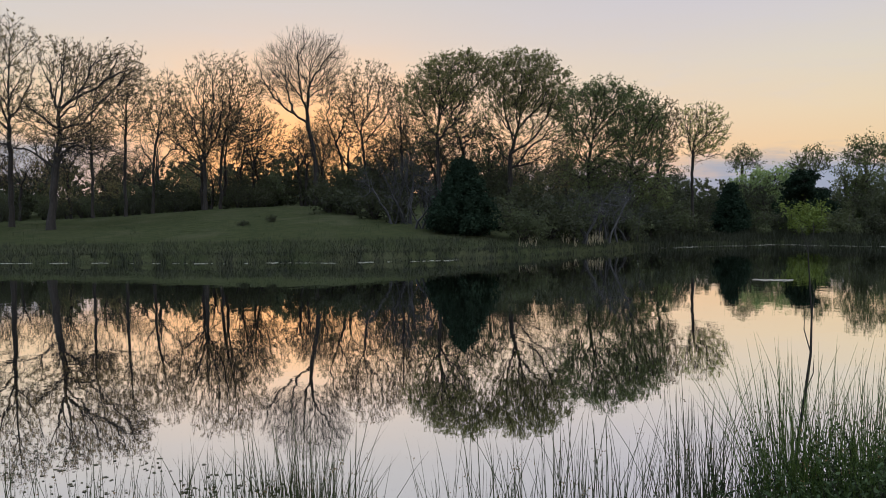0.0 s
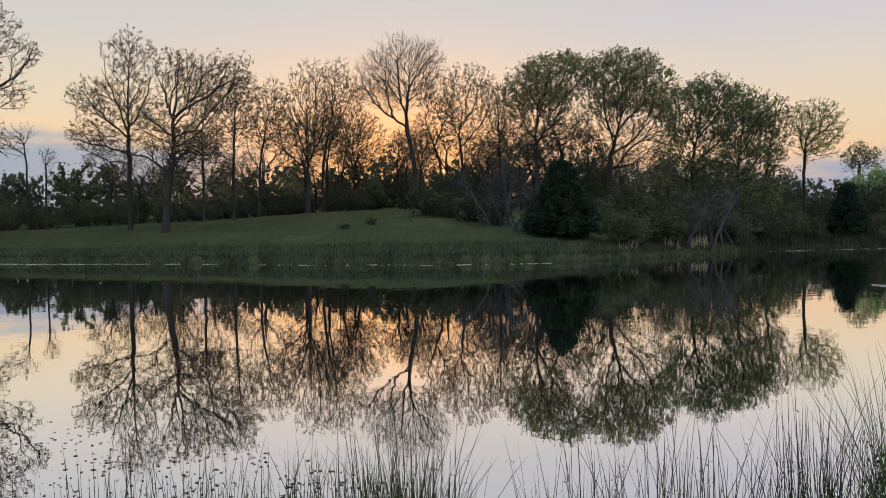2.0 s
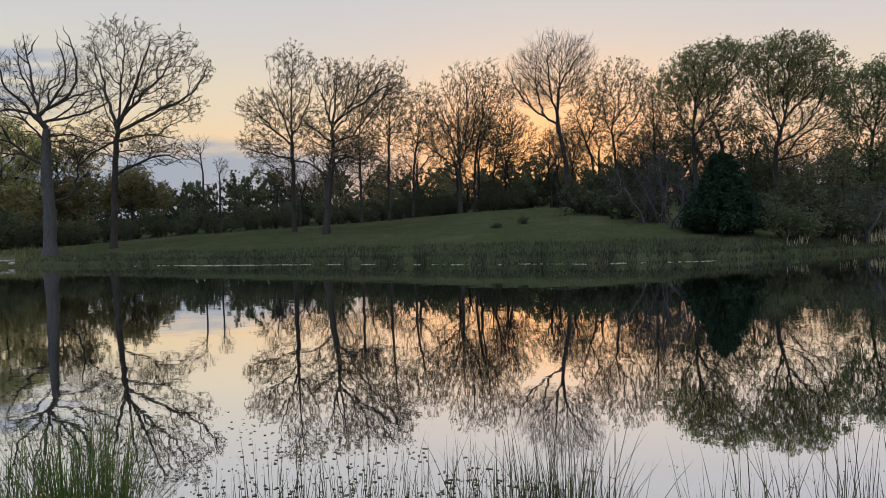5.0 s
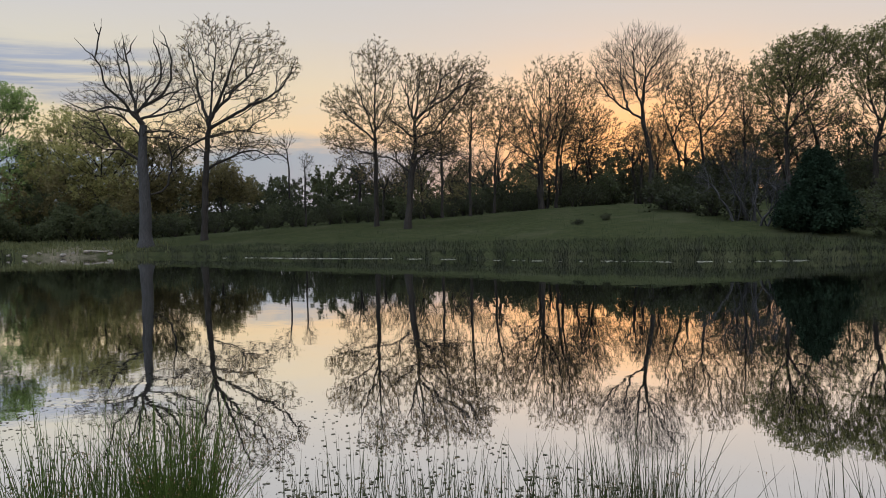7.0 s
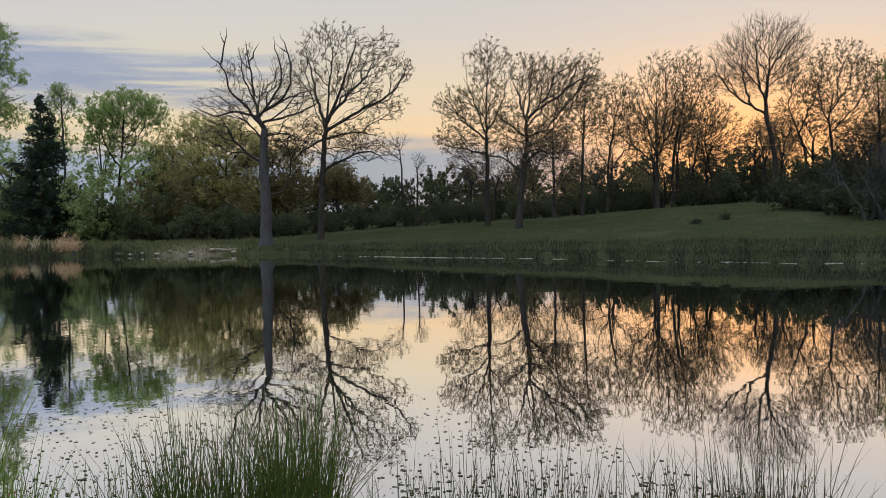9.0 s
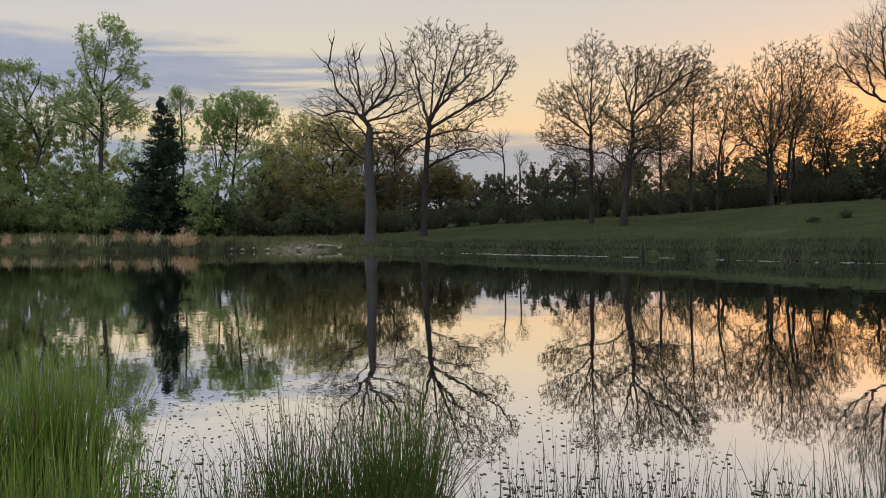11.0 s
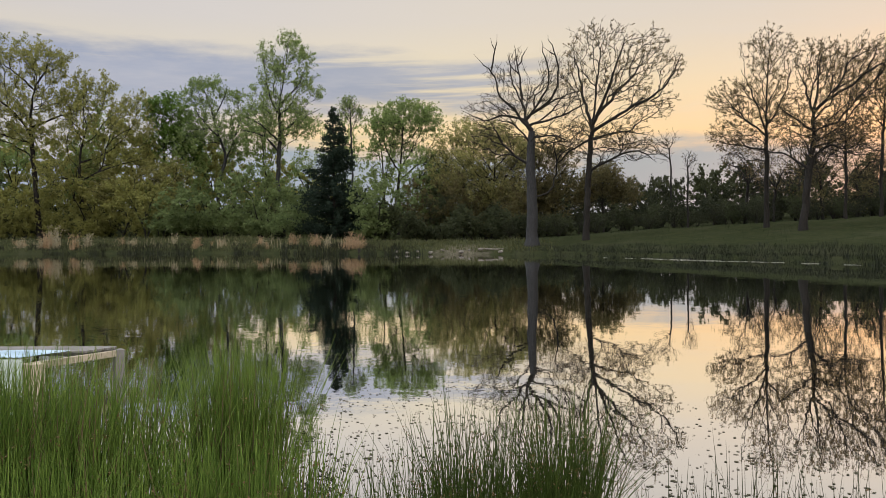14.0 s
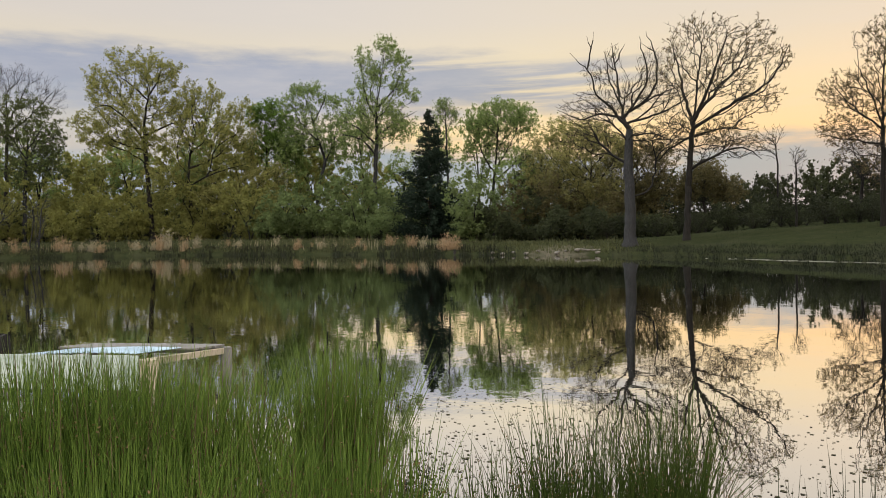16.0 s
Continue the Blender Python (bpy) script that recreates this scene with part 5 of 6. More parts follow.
def grass_tuft(seed, count, h, mat, label):
    """A fan of tall dry stems from one foot, with feathery tops."""
    rng = np.random.default_rng(seed)
    foot = np.concatenate([rng.normal(0, 0.17, (count, 2)), np.zeros((count, 1))], 1)
    v, f = blades(rng, foot, h * rng.beta(1.3, 1.8, count).clip(0.12, 1), np.full(count, 0.015), 0.4, 3)
    tops = v.reshape(count, -1, 3)[:, -3:].mean(1)
    pv, pf = leaf_quads(rng, np.repeat(tops, 3, 0) + rng.normal(0, 0.05, (3 * count, 3)) - np.array([0, 0, 0.06]), 0.045)
    ob = new("grass_tuft", mesh_quads("grass_tuft", *merge([(v, f), (pv, pf)]), mat))
    return tagged(ob, label, "grass", "dry grass tufts on the far bank")


rt = random.Random(17)
TUFTS = ((84.7, 1.0), (82.9, 1.3), (80.8, 0.9), (78.4, 0.8), (76.5, 1.4), (75.0, 1.2), (71.9, 0.6), (67.5, 0.8), (66.2, 0.5), (63.0, 0.5), (61.2, 0.6), (59.6, 0.7), (56.3, 0.9), (88.0, 1.0), (92.0, 1.1))
for seed, h, mat, label, many in ((31, 1.55, STRAW, "tuft of tall russet dry grass", 24), (32, 1.15, STRAW, "tuft of russet dry grass", 16), (33, 1.2, PALE, "tuft of pale dry grass", 24)):
    spots = []
    for i in range(many):
        az, big = rt.choice(TUFTS)
        az += rt.gauss(0, 0.45 if mat is STRAW else 2.0)
        spots.append((az, far_shore(az) + rt.uniform(0.8, 3.4), rt.uniform(0, 6.28), big * rt.uniform(0.9, 1.75)))
    set_out(grass_tuft(seed, 70, h, mat, label), spots)
strip("pale_grass", "pale dry grass stems on the far bank", PALE, 6, 54.5, 99, 0.8, 4.5, 700, 0.5, 1.1, 0.02, 0.4, 0.45)
strip("far_reeds", "reeds along the far right shore", SEDGE, 7, -35, -13, -0.3, 4.0, 7000, 0.3, 0.9, 0.03, 0.5)
strip("pale_reeds", "few pale dry stalks on the bank", PALE, 8, -13, -5, 0.6, 3.5, 110, 0.4, 0.95, 0.018, 0.5, 0.1)


def flakes(name, label, mat, seed, count, where, size, category, z=0.003):
    """Small floating leaves lying on the water."""
    rng = np.random.default_rng(seed)
    v, f = [], []
    k = np.arange(8) * math.pi / 4
    while len(f) < count * 3:
        got = where(rng)
        if got is None:
            continue
        p = place(*got)
        s = size * rng.uniform(0.5, 1.3)
        b = s * rng.uniform(0.5, 0.85)
        t = rng.uniform(0, 6.28)
        x, y = np.cos(k) * s, np.sin(k) * b
        i = len(v)
        tilt = rng.normal(0, 0.05)
        v += [(p.x + x[j] * math.cos(t) - y[j] * math.sin(t), p.y + x[j] * math.sin(t) + y[j] * math.cos(t), z + abs(tilt) * s + tilt * x[j]) for j in range(8)]
        f += [(i, i + 1, i + 2, i + 3), (i, i + 3, i + 4, i + 7), (i + 4, i + 5, i + 6, i + 7)]
    return tagged(new(name, mesh_quads(name, v, f, mat)), label, category, kind="stuff")


def pad_spot(rng):
    az = rng.uniform(8, 74)
    d = 5.2 + 5.8 * rng.uniform() ** 1.6
    reach = float(np.interp(az, [8, 14, 22, 32, 45, 60, 74], [5.6, 6.2, 7.4, 9.0, 10.2, 10.6, 9.5]))
    if d > reach or noise.noise((az * 0.25, d * 0.9, 2.0)) < rng.uniform(-0.5, 0.5):
        return None
    return az, d


def scum_spot(rng):
    az = rng.uniform(-1, 39)
    if noise.noise((az * 0.8, 0.0, 5.0)) + 0.6 * noise.noise((az * 4.0, 0.0, 2.0)) + 0.35 * ease((az - 25) / 4) * ease((39 - az) / 4) < rng.uniform(0.0, 0.6):
        return None
    return az, far_shore(az) - 0.6 - abs(rng.normal(0, 0.5)) - 1.3 * ease((az - 26) / 8) * rng.uniform()


def far_scum_spot(rng):
    if rng.uniform() < 0.12:
        return rng.uniform(-23.6, -21.2), 27.5 + rng.normal(0, 0.25)
    az = rng.uniform(-31, -15)
    if noise.noise((az * 0.8, 3.0, 1.0)) < rng.uniform(-0.4, 0.4):
        return None
    return az, far_shore(az) - 0.8 - abs(rng.normal(0, 1.6))


flakes("shore_scum", "pale streaks of scum off the far right shore", SCUM, 23, 900, far_scum_spot, 0.07, "pond scum")
flakes("water_leaves", "small brown-green leaves floating on the pond", PAD, 21, 2500, pad_spot, 0.017, "water plant")
flakes("pond_scum", "pale scum floating along the far waterline", SCUM, 22, 1800, scum_spot, 0.08, "pond scum")


# ---------------------------------------------------------------- rushes on the near bank
def rush_clump(az, d, spread, count, h0, h1, mat, lean=0.22, width=0.0035, seeds=0.25, label="", dead=0.0, wide=1.0, shape=(1.7, 1.6)):
    """One clump: many thin round stems from a common foot, some with a seed tuft."""
    COUNT[0] += 1
    rng = np.random.default_rng(500 + COUNT[0])
    ang, rad = rng.uniform(0, 2 * np.pi, count), spread * np.sqrt(rng.uniform(0, 1, count))
    ex, ey = np.cos(ang) * rad * wide, np.sin(ang) * rad
    t = radians(az)
    base = np.stack([ex * math.cos(t) - ey * math.sin(t), ex * math.sin(t) + ey * math.cos(t), np.zeros(count)], 1)
    out = np.stack([np.cos(ang + t), np.sin(ang + t), np.zeros(count)], 1) * (0.3 + 0.7 * rad / max(spread, 0.01))[:, None] + rng.normal(0, 0.6, (count, 3)) * np.array([1, 1, 0])
    h = h0 + (h1 - h0) * rng.beta(*shape, count)
    k = lean * rng.gamma(1.8, 0.5, count).clip(0.1, 1.6)
    lines = [base + np.array([0, 0, 1.0]) * (h * (s - 0.10 * k * s * s))[:, None] + out * (h * k * s ** 1.7)[:, None] for s in (0, 0.3, 0.6, 0.85, 1.0)]
    ws = [width, width * 0.95, width * 0.8, width * 0.55, width * 0.12]
    thick = rng.uniform(0.7, 1.3, count)
    foot = place(az, d)
    z = max(ground_z(az, d), -0.35) - 0.03
    e = new("rush_clump")
    e.matrix_basis = Matrix.Translation((foot.x, foot.y, z))
    dry = rng.uniform(size=count) < dead

    def pick(mask):
        """Whole stems, each one piece: five rings of three points."""
        idx = np.where(mask)[0]
        ka = np.arange(3) * 2.0944
        ring = np.stack([np.cos(ka), np.sin(ka), np.zeros(3)], 1)
        v = np.stack([lines[i][idx][:, None] + ring[None] * (ws[i] * thick[idx])[:, None, None] for i in range(5)], 1)
        q = np.array([[3 * i + j, 3 * i + (j + 1) % 3, 3 * i + 3 + (j + 1) % 3, 3 * i + 3 + j] for i in range(4) for j in range(3)])
        return v.reshape(-1, 3), ((np.arange(len(idx)) * 15)[:, None, None] + q[None]).reshape(-1, 4)

    v, f = pick(~dry)
    tagged(part("stem_tuft", mesh_quads("stem_tuft", v, f, mat, True), e), kind="stuff")
    if dry.any():
        v, f = pick(dry)
        tagged(part("dead_stem_tuft", mesh_quads("dead_stem_tuft", v, f, DEADSTEM, True), e, "withered brown stems"), kind="stuff")
    some = np.where(rng.uniform(size=count) < seeds)[0]
    if len(some):
        at = np.repeat(lines[3][some] * 0.8 + lines[2][some] * 0.2, 7, 0) + rng.normal(0, 0.013, (7 * len(some), 3))
        v, f = leaf_quads(rng, at, 0.006)
        tagged(part("seed_head", mesh_quads("seed_head", v, f, SEED), e, "brown seed tufts"), kind="stuff")
    return tagged(e, label, "rush", "rushes on the near bank")


DARK = "thin rushes, coloured dark as if backlit, standing in the shallow water"
GREEN = "dense clump of tall green rushes on the bank"
SOME = "green rush clump with brown seed tufts at the water"
for az, d, s, c, h0, h1 in ((-14.8, 5.0, 0.2, 12, 0.5, 1.0), (-17.2, 4.9, 0.17, 60, 0.4, 1.12), (-19.4, 4.9, 0.17, 60, 0.4, 1.12), (-23.0, 4.8, 0.16, 110, 0.4, 1.36), (-25.6, 4.8, 0.28, 200, 0.4, 1.4), (-28.6, 4.8, 0.35, 200, 0.4, 1.2), (-32, 4.8, 0.4, 200, 0.4, 1.2)):
    rush_clump(az, d, s, int(c * 1.45), h0, h1 + 0.06, RUSH_BACKLIT if az > -21 else RUSH_HALF_BACKLIT, 0.18, width=0.0027, seeds=0.12, label=DARK)
for az, d, s, c, h0, h1 in ((-1.5, 4.7, 0.25, 26, 0.5, 0.95), (-5.0, 4.7, 0.28, 30, 0.5, 1.0), (-9.0, 4.7, 0.3, 34, 0.5, 1.05), (-12.0, 4.8, 0.25, 26, 0.5, 1.0),
                            (8.0, 4.8, 0.25, 65, 0.5, 1.0), (10.5, 4.8, 0.28, 105, 0.5, 1.12), (13.5, 4.8, 0.3, 85, 0.5, 1.0), (17.0, 4.8, 0.3, 40, 0.5, 0.95), (20.5, 4.9, 0.3, 40, 0.5, 0.9),
                            (24.0, 4.9, 0.3, 45, 0.5, 0.95), (27.5, 4.9, 0.3, 45, 0.5, 1.0), (31.0, 4.9, 0.3, 50, 0.5, 1.0), (34.5, 4.9, 0.3, 24, 0.4, 0.9), (38.0, 4.9, 0.3, 24, 0.4, 0.9)):
    rush_clump(az, d, s, int(c * 1.7), h0 - 0.15, h1 + 0.05, RUSH_BACKLIT, 0.16, width=0.003, seeds=0.25, label=DARK, shape=(1.3, 1.6))
for az, d, s, c, h0, h1 in ((42.8, 4.7, 0.17, 170, 0.5, 1.22), (45.2, 4.6, 0.2, 80, 0.4, 1.05), (48.0, 4.6, 0.25, 80, 0.4, 1.1), (50.8, 4.6, 0.25, 80, 0.4, 1.12), (54.0, 4.5, 0.25, 50, 0.3, 0.9), (57.0, 4.4, 0.25, 50, 0.3, 0.85), (46.5, 4.0, 0.3, 120, 0.2, 0.6), (52.0, 4.0, 0.3, 120, 0.2, 0.6), (57.5, 3.9, 0.25, 120, 0.2, 0.65)):
    rush_clump(az, d, s * 1.25, int(c * 3.0), h0 - 0.1, h1 + 0.04, RUSH_HALF_BACKLIT, 0.24, width=0.0034, seeds=0.45, label=SOME, shape=(1.3, 1.8))
for az, d, s, c, h0, h1 in ((65.4, 4.3, 0.15, 520, 0.5, 1.38), (67.2, 4.2, 0.16, 420, 0.5, 1.28), (69.4, 3.7, 0.22, 90, 0.2, 0.7), (72.4, 3.7, 0.25, 120, 0.2, 0.8), (75.5, 3.9, 0.3, 520, 0.8, 1.25),
                            (79.5, 3.9, 0.3, 560, 0.8, 1.3), (83.5, 3.9, 0.3, 560, 0.8, 1.3), (87.5, 3.9, 0.3, 520, 0.8, 1.3), (66.0, 3.2, 0.3, 420, 0.4, 0.85), (74.0, 3.1, 0.3, 420, 0.4, 0.85), (82.0, 3.1, 0.3, 420, 0.4, 0.85)):
    rush_clump(az, d, s, int(c * 1.45), h0 + (0.05 if h1 > 1.1 else 0.0), h1 + (0.17 if az > 70 and h1 > 1.1 else 0.15), RUSH, 0.11 if az < 68 else 0.15, width=0.0036, seeds=0.3, label=GREEN, dead=0.05, shape=(1.9, 1.4))


def leafy_bush(az, d, h, rx, stems, leaves, mat, label):
    """A small bush of thin stems with little leaves."""
    COUNT[0] += 1
    rng = np.random.default_rng(700 + COUNT[0])
    a = np.stack([rng.normal(0, rx * 0.3, stems), rng.normal(0, rx * 0.3, stems), np.zeros(stems)], 1)
    b = a + np.stack([rng.normal(0, rx * 0.6, stems), rng.normal(0, rx * 0.6, stems), h * rng.uniform(0.55, 1.0, stems)], 1)
    mid = (a + b) / 2 + rng.normal(0, 0.03, (stems, 3))
    v, f = merge([tubes(a, mid, np.full(stems, 0.004), np.full(stems, 0.003), 3), tubes(mid, b, np.full(stems, 0.003), np.full(stems, 0.001), 3)])
    e = new("bush")
    e.matrix_basis = Matrix.Translation(place(az, d, max(ground_z(az, d), -0.3) - 0.02))
    part("stem", mesh_quads("stem", v, f, BARK, True), e)
    which = rng.integers(0, stems, leaves)
    g = rng.uniform(0.15, 1.02, (leaves, 1))
    at = np.where(g < 0.5, a[which] + (mid[which] - a[which]) * g * 2, mid[which] + (b[which] - mid[which]) * (g * 2 - 1)) + rng.normal(0, 0.025, (leaves, 3))
    v, f = leaf_quads(rng, at, 0.0125)
    tagged(part("foliage", mesh_quads("foliage", v, f, mat), e), kind="stuff")
    return tagged(e, label, "bush")


leafy_bush(-27.3, 4.7, 0.85, 0.34, 90, 8000, BUSH, "small leafy bush among the rushes")
leafy_bush(-30.0, 4.6, 0.85, 0.36, 90, 8000, BUSH, "small leafy bush among the rushes")
leafy_bush(-24.5, 4.4, 0.6, 0.34, 80, 6400, BUSH, "small leafy bush among the rushes")
leafy_bush(60.6, 4.9, 0.75, 0.16, 26, 700, SCRUB, "dark leafy sprig standing in the shallows")


def sapling(az, d):
    """A thin crooked bare sapling that leans over the shallows."""
    e = new("sapling")
    e.matrix_basis = Matrix.Translation(place(az, d, max(ground_z(az, d), -0.3))) @ Matrix.Rotation(radians(az), 4, "Z")
    main = np.array([(-0.09, 0, 0), (-0.07, 0, 0.5), (-0.04, 0, 0.8), (0.0, 0, 1.1), (0.03, 0, 1.35), (0.035, 0, 1.6), (0.02, 0, 1.85), (0.01, 0, 2.02), (-0.03, 0, 2.15)])
    r = np.array([0.016, 0.014, 0.0125, 0.011, 0.009, 0.0065, 0.005, 0.004, 0.002])
    side = [((0.03, 0, 1.35), (-0.01, 0.01, 1.5), (-0.005, 0.02, 1.62)), ((0.035, 0, 1.6), (0.05, 0, 1.72), (0.03, 0.02, 1.8)), ((0.01, 0, 2.02), (0.04, 0, 2.1), (0.045, 0, 2.2)), ((0.0, 0, 1.1), (0.045, 0.01, 1.22), (0.05, 0.01, 1.34))]
    geo = [tubes(main[:-1], main[1:], r[:-1], r[1:], 6)]
    for s in side:
        q = np.array(s)
        geo.append(tubes(q[:-1], q[1:], np.array([0.004, 0.003]), np.array([0.003, 0.001]), 4))
    v, f = merge(geo)
    part("trunk", mesh_quads("trunk", v, f, BARK, True), e)
    tagged(e, "thin crooked leafless sapling in the shallows", "sapling")


sapling(-24.4, 5.6)


def near_turf():
    """Short grass on the bank round the rushes."""
    rng = np.random.default_rng(77)
    n = 9000
    az = rng.uniform(40, 96, n)
    d = 2.2 + 1.9 * rng.uniform(0, 1, n)
    p = np.array([(*place(a, r).xy, ground_z(a, r) - 0.02) for a, r in zip(az, d)])
    p = p[p[:, 2] > -0.02]
    v, f = blades(rng, p, rng.uniform(0.10, 0.34, len(p)), np.full(len(p), 0.0035), 0.7, 3)
    tagged(new("bank_turf", mesh_quads("bank_turf", v, f, RUSH)), "short green grass under the rushes", "grass", kind="stuff")


near_turf()


def stump(az, d, lift=0.0):
    """The dark broken end of a post that stands out of the water."""
    bm = bmesh.new()
    bmesh.ops.create_cone(bm, cap_ends=True, segments=10, radius1=0.13, radius2=0.11, depth=1.0)
    rng = random.Random(4)
    for v in bm.verts:
        v.co.x += rng.uniform(-0.015, 0.015)
        if v.co.z > 0:
            v.co.z += rng.uniform(-0.05, 0.05)
    me = bpy.data.meshes.new("stump")
    bm.to_mesh(me)
    bm.free()
    me.materials.append(BARK)
    ob = new("stump", me)
    ob.matrix_basis = Matrix.Translation(place(az, d, lift - 0.3))
    tagged(ob, "dark broken post standing in the water", "post")


stump(86.2, 16.5)
stump(56.3, far_shore(56.3) + 0.15, 0.3)


def stone(seed, az, back, w, h):
    """A flat worn stone lying at the waterline."""
    rng = random.Random(seed)
    bm = bmesh.new()
    bmesh.ops.create_icosphere(bm, subdivisions=2, radius=1.0)
    for v in bm.verts:
        k = 1 + 0.22 * noise.noise(v.co * 1.3 + Vector((seed, 0, 0)))
        v.co = Vector((v.co.x * w * k, v.co.y * w * 0.7 * k, v.co.z * h * k))
    me = bpy.data.meshes.new("stone")
    bm.to_mesh(me)
    bm.free()
    me.materials.append(STONE)
    d = far_shore(az) + back
    ob = new("stone", me)
    ob.matrix_basis = Matrix.Translation(place(az, d, max(ground_z(az, d), 0.0) + h * 0.25)) @ Matrix.Rotation(rng.uniform(0, 6.28), 4, "Z")
    tagged(ob, "pale flat stone at the muddy landing", "stone", "stones at the landing")


def stone_material():
    m, n = material("pale_stone")
    tc = n.add("ShaderNodeTexCoord").outputs["Object"]
    a, b = n.noise(tc, 3.0, 4), n.noise(tc, 22.0, 4)
    c = n.mix(n.step(a, 0.35, 0.65), (0.10, 0.09, 0.075), (0.19, 0.17, 0.14))
    finish(n, n.mix(n.math("MULTIPLY", b, 0.4), c, (0.09, 0.085, 0.07)), 0.9, b, 0.5, 0.01)
    return m


STONE = stone_material()
for k, (az, back, w, h) in enumerate(((53.6, 0.25, 0.22, 0.12), (52.9, 0.15, 0.30, 0.13), (52.1, 0.3, 0.2, 0.1), (51.2, 0.2, 0.26, 0.12), (50.4, 0.5, 0.18, 0.1), (49.0, 0.25, 0.32, 0.14), (48.4, 0.6, 0.22, 0.1), (46.2, 0.3, 0.24, 0.12))):
    stone(k + 1, az, back, w, h)


def drift_log(az, length):
    """A bleached log lying along the waterline."""
    d = far_shore(az) + 0.55
    t = np.linspace(0, 1, 9)
    line = np.stack([(t - 0.5) * length, 0.06 * np.sin(t * 5), 0.03 * np.sin(t * 7)], 1)
    r = 0.11 * (1 - 0.45 * t) * (1 + 0.1 * np.sin(t * 17))
    k = np.arange(9) * 2 * np.pi / 9
    v = (line[:, None] + np.stack([0 * k, np.cos(k), np.sin(k)], 1)[None] * r[:, None, None]).reshape(-1, 3)
    q = np.arange(9)
    face = np.stack([q, (q + 1) % 9, (q + 1) % 9 + 9, q + 9], 1)
    f = ((np.arange(8) * 9)[:, None, None] + face[None]).reshape(-1, 4)
    ob = new("log", mesh_quads("log", v, f, STONE, True))
    ob.matrix_basis = Matrix.Translation(place(az, d, max(ground_z(az, d), 0.0) + 0.10)) @ Matrix.Rotation(radians(az), 4, "Z")
    tagged(ob, "bleached grey log lying on the muddy landing", "log")


drift_log(46.9, 2.1)


# ---------------------------------------------------------------- the small dock
def wood_material(name, dark, light):
    m, n = material(name)
    tc = n.add("ShaderNodeTexCoord").outputs["Object"]
    mp = n.add("ShaderNodeMapping")
    mp.inputs["Scale"].default_value = (1.2, 14.0, 14.0)
    n.link(tc, mp.inputs[0])
    g = n.noise(mp.outputs[0], 2.0, 5, 0.6)
    s = n.noise(tc, 3.0, 3)
    c = n.mix(g, dark, light)
    c = n.mix(n.math("MULTIPLY", n.step(s, 0.5, 0.75), 0.5), c, (dark[0] * 0.6, dark[1] * 0.65, dark[2] * 0.6))
    finish(n, c, 0.85, g, 0.4, 0.004)
    return m


WEATHERED = wood_material("weathered_wood", (0.11, 0.102, 0.09), (0.23, 0.215, 0.19))
NEWWOOD = wood_material("pale_post_wood", (0.30, 0.25, 0.17), (0.50, 0.43, 0.31))


def sheet_material(name, a, b, rough):
    m, n = material(name)
    tc = n.add("ShaderNodeTexCoord").outputs["Object"]
    s, g = n.noise(tc, 2.5, 4), n.noise(tc, 30.0, 3)
    c = n.mix(n.step(s, 0.35, 0.7), a, b)
    c = n.mix(n.math("MULTIPLY", n.step(g, 0.55, 0.7), 0.3), c, (a[0] * 0.5, a[1] * 0.5, a[2] * 0.45))
    finish(n, c, rough, g, 0.1, 0.003, spec=0.5)
    return m


SHEET = sheet_material("pale_blue_sheet", (0.26, 0.38, 0.46), (0.40, 0.53, 0.60), 0.4)
PANEL = sheet_material("pale_green_panel", (0.30, 0.36, 0.30), (0.44, 0.50, 0.42), 0.6)


def beam_mesh(name, p, q, w, h, mat, bevel=0.008):
    """A squared timber from p to q."""
    p, q = Vector(p), Vector(q)
    bm = bmesh.new()
    bmesh.ops.create_cube(bm, size=1.0)
    ln = (q - p).length
    bmesh.ops.scale(bm, vec=(ln, w, h), verts=bm.verts)
    bmesh.ops.bevel(bm, geom=list(bm.edges), offset=bevel, segments=1, affect="EDGES")
    x = (q - p).normalized()
    up = Vector((0, 0, 1)) if abs(x.z) < 0.9 else Vector((0, 1, 0))
    y = up.cross(x).normalized()
    z = x.cross(y)
    m = Matrix((x, y, z)).transposed().to_4x4()
    m.translation = (p + q) / 2
    bm.transform(m)
    me = bpy.data.meshes.new(name)
    bm.to_mesh(me)
    bm.free()
    me.materials.append(mat)
    return me


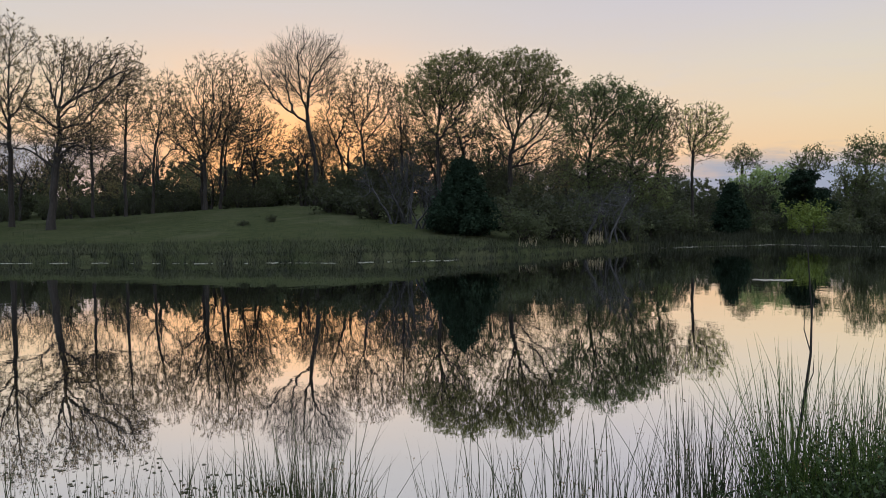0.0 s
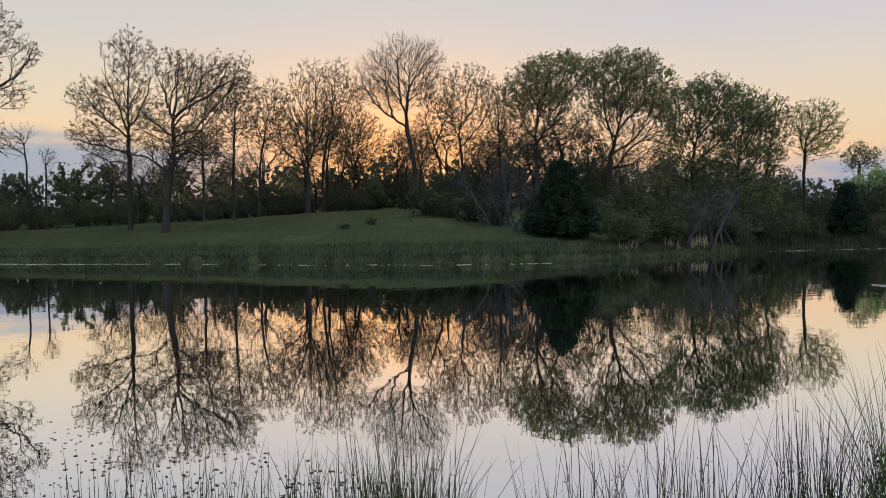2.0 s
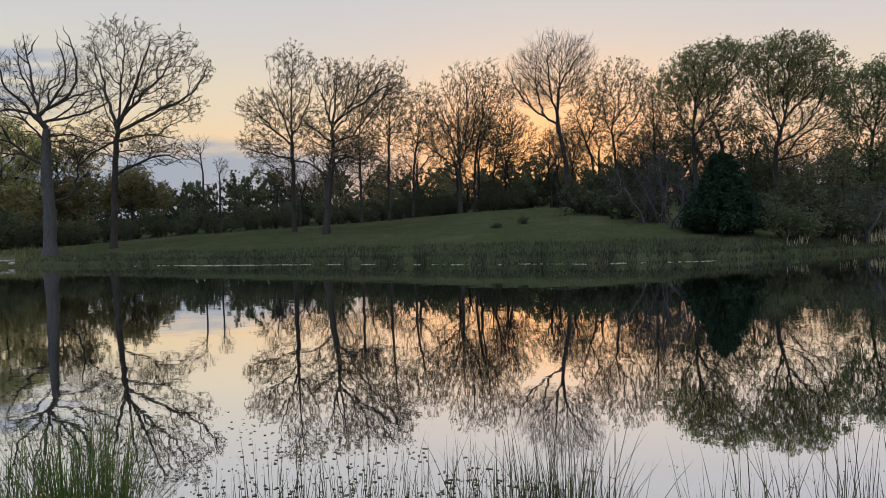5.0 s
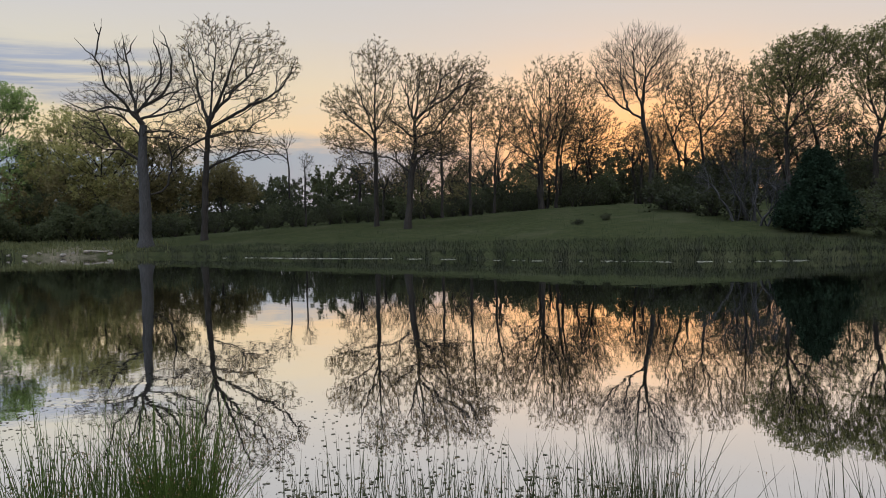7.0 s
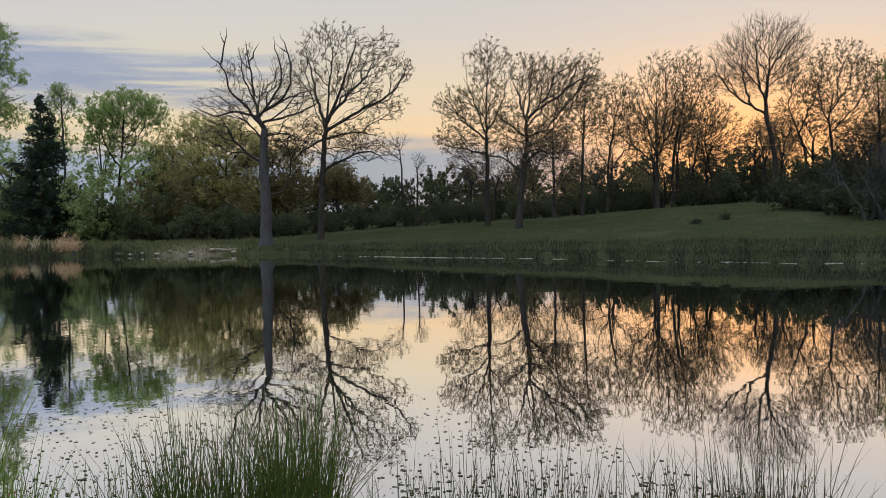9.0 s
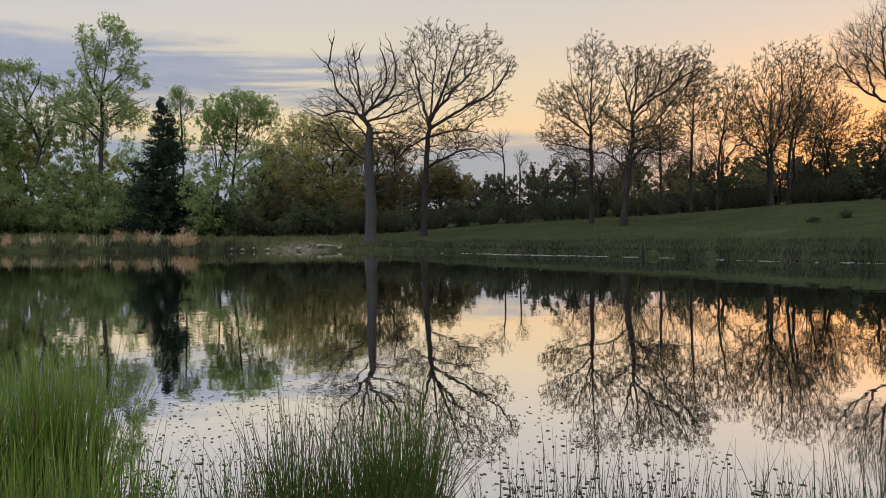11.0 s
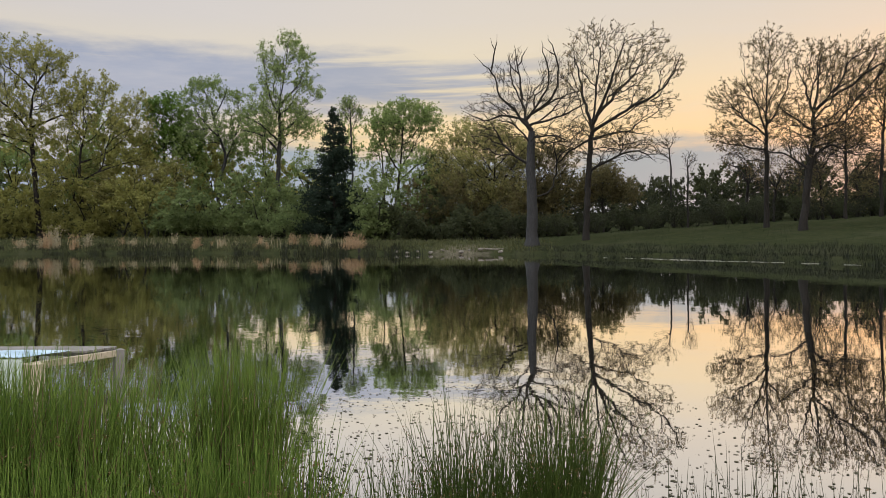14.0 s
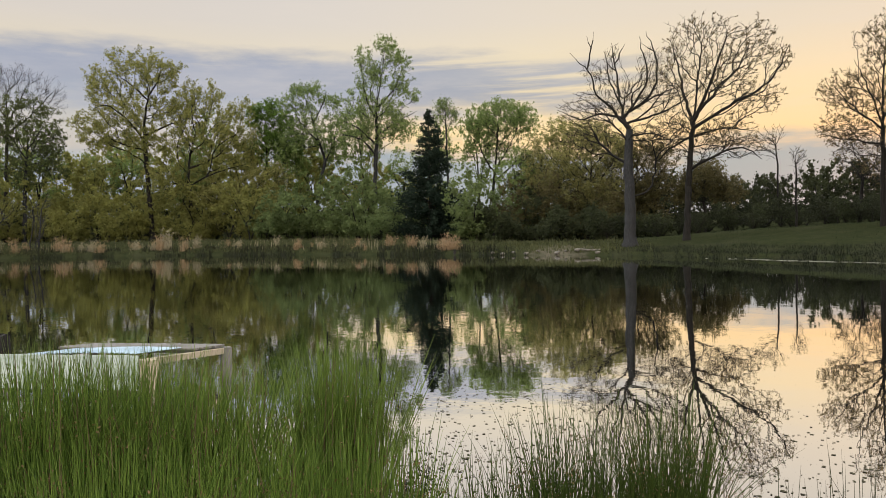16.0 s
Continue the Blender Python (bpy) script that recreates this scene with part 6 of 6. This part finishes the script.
def dock():
    e = new("dock")
    a, b = Vector((-10.08, 2.17, 0)), Vector((-11.05, 3.42, 0))
    along = Vector((-0.68, -0.74, 0))
    d, c = a + along * 1.95, b + along * 2.0
    za, zb, low = 0.42, 0.33, -0.9
    def at(p, z):
        return (p.x, p.y, z)
    e.matrix_basis = Matrix.Identity(4)
    for p, z, mat in ((a, za, NEWWOOD), (b, zb + 0.02, WEATHERED), (c, zb + 0.02, WEATHERED), (d, za, WEATHERED)):
        w = 0.19 if mat is NEWWOOD else 0.13
        part("post", beam_mesh("post", at(p, low), at(p, z + 0.03), w, w, mat), e, "pale new wooden post" if mat is NEWWOOD else "")
    for p, q, z1, z2, mat in ((a, b, za, zb, NEWWOOD), (b, c, zb, zb, WEATHERED), (d, c, za, zb, WEATHERED), (a, d, za - 0.09, za - 0.09, WEATHERED)):
        part("rail", beam_mesh("rail", at(p, z1), at(q, z2), 0.045, 0.085, mat), e)
    # boards across the far half
    for i in range(5):
        t = 0.60 + 0.09 * i
        p, q = a.lerp(b, t), d.lerp(c, t)
        z = za + (zb - za) * t + 0.075
        part("board", beam_mesh("board", at(p, z), at(q, z), 0.10, 0.028, WEATHERED, 0.004), e)
    # ribbed sheet lying on the near half
    rows, cols = 4, 60
    v, f = [], []
    for lift in (0.0, 0.006):
        for i in range(rows + 1):
            t = -0.02 + 0.56 * i / rows
            for j in range(cols + 1):
                s = 0.08 + 0.74 * j / cols
                p = a.lerp(b, t).lerp(d.lerp(c, t), s)
                v.append((p.x, p.y, za + 0.085 + lift + 0.005 * math.sin(j * 2.1) + (zb - za) * t + 0.015 * math.sin(s * 5)))
    k = (rows + 1) * (cols + 1)
    for base, flip in ((0, True), (k, False)):
        for i in range(rows):
            for j in range(cols):
                q = [base + i * (cols + 1) + j, base + i * (cols + 1) + j + 1, base + (i + 1) * (cols + 1) + j + 1, base + (i + 1) * (cols + 1) + j]
                f.append(q[::-1] if flip else q)
    part("sheet", mesh_quads("sheet", v, f, SHEET, True), e, "pale blue ribbed sheet")
    # pale panel hung along the near side
    n = Vector((0.74, -0.68, 0)) * 0.06
    part("side_panel", beam_mesh("side_panel", at(a.lerp(d, 0.05) + n, 0.29), at(d + n + along * 0.15, 0.29), 0.02, 0.42, PANEL, 0.003), e, "pale green side panel")
    tagged(e, "small wooden dock with a pale blue sheet", "dock")


dock()
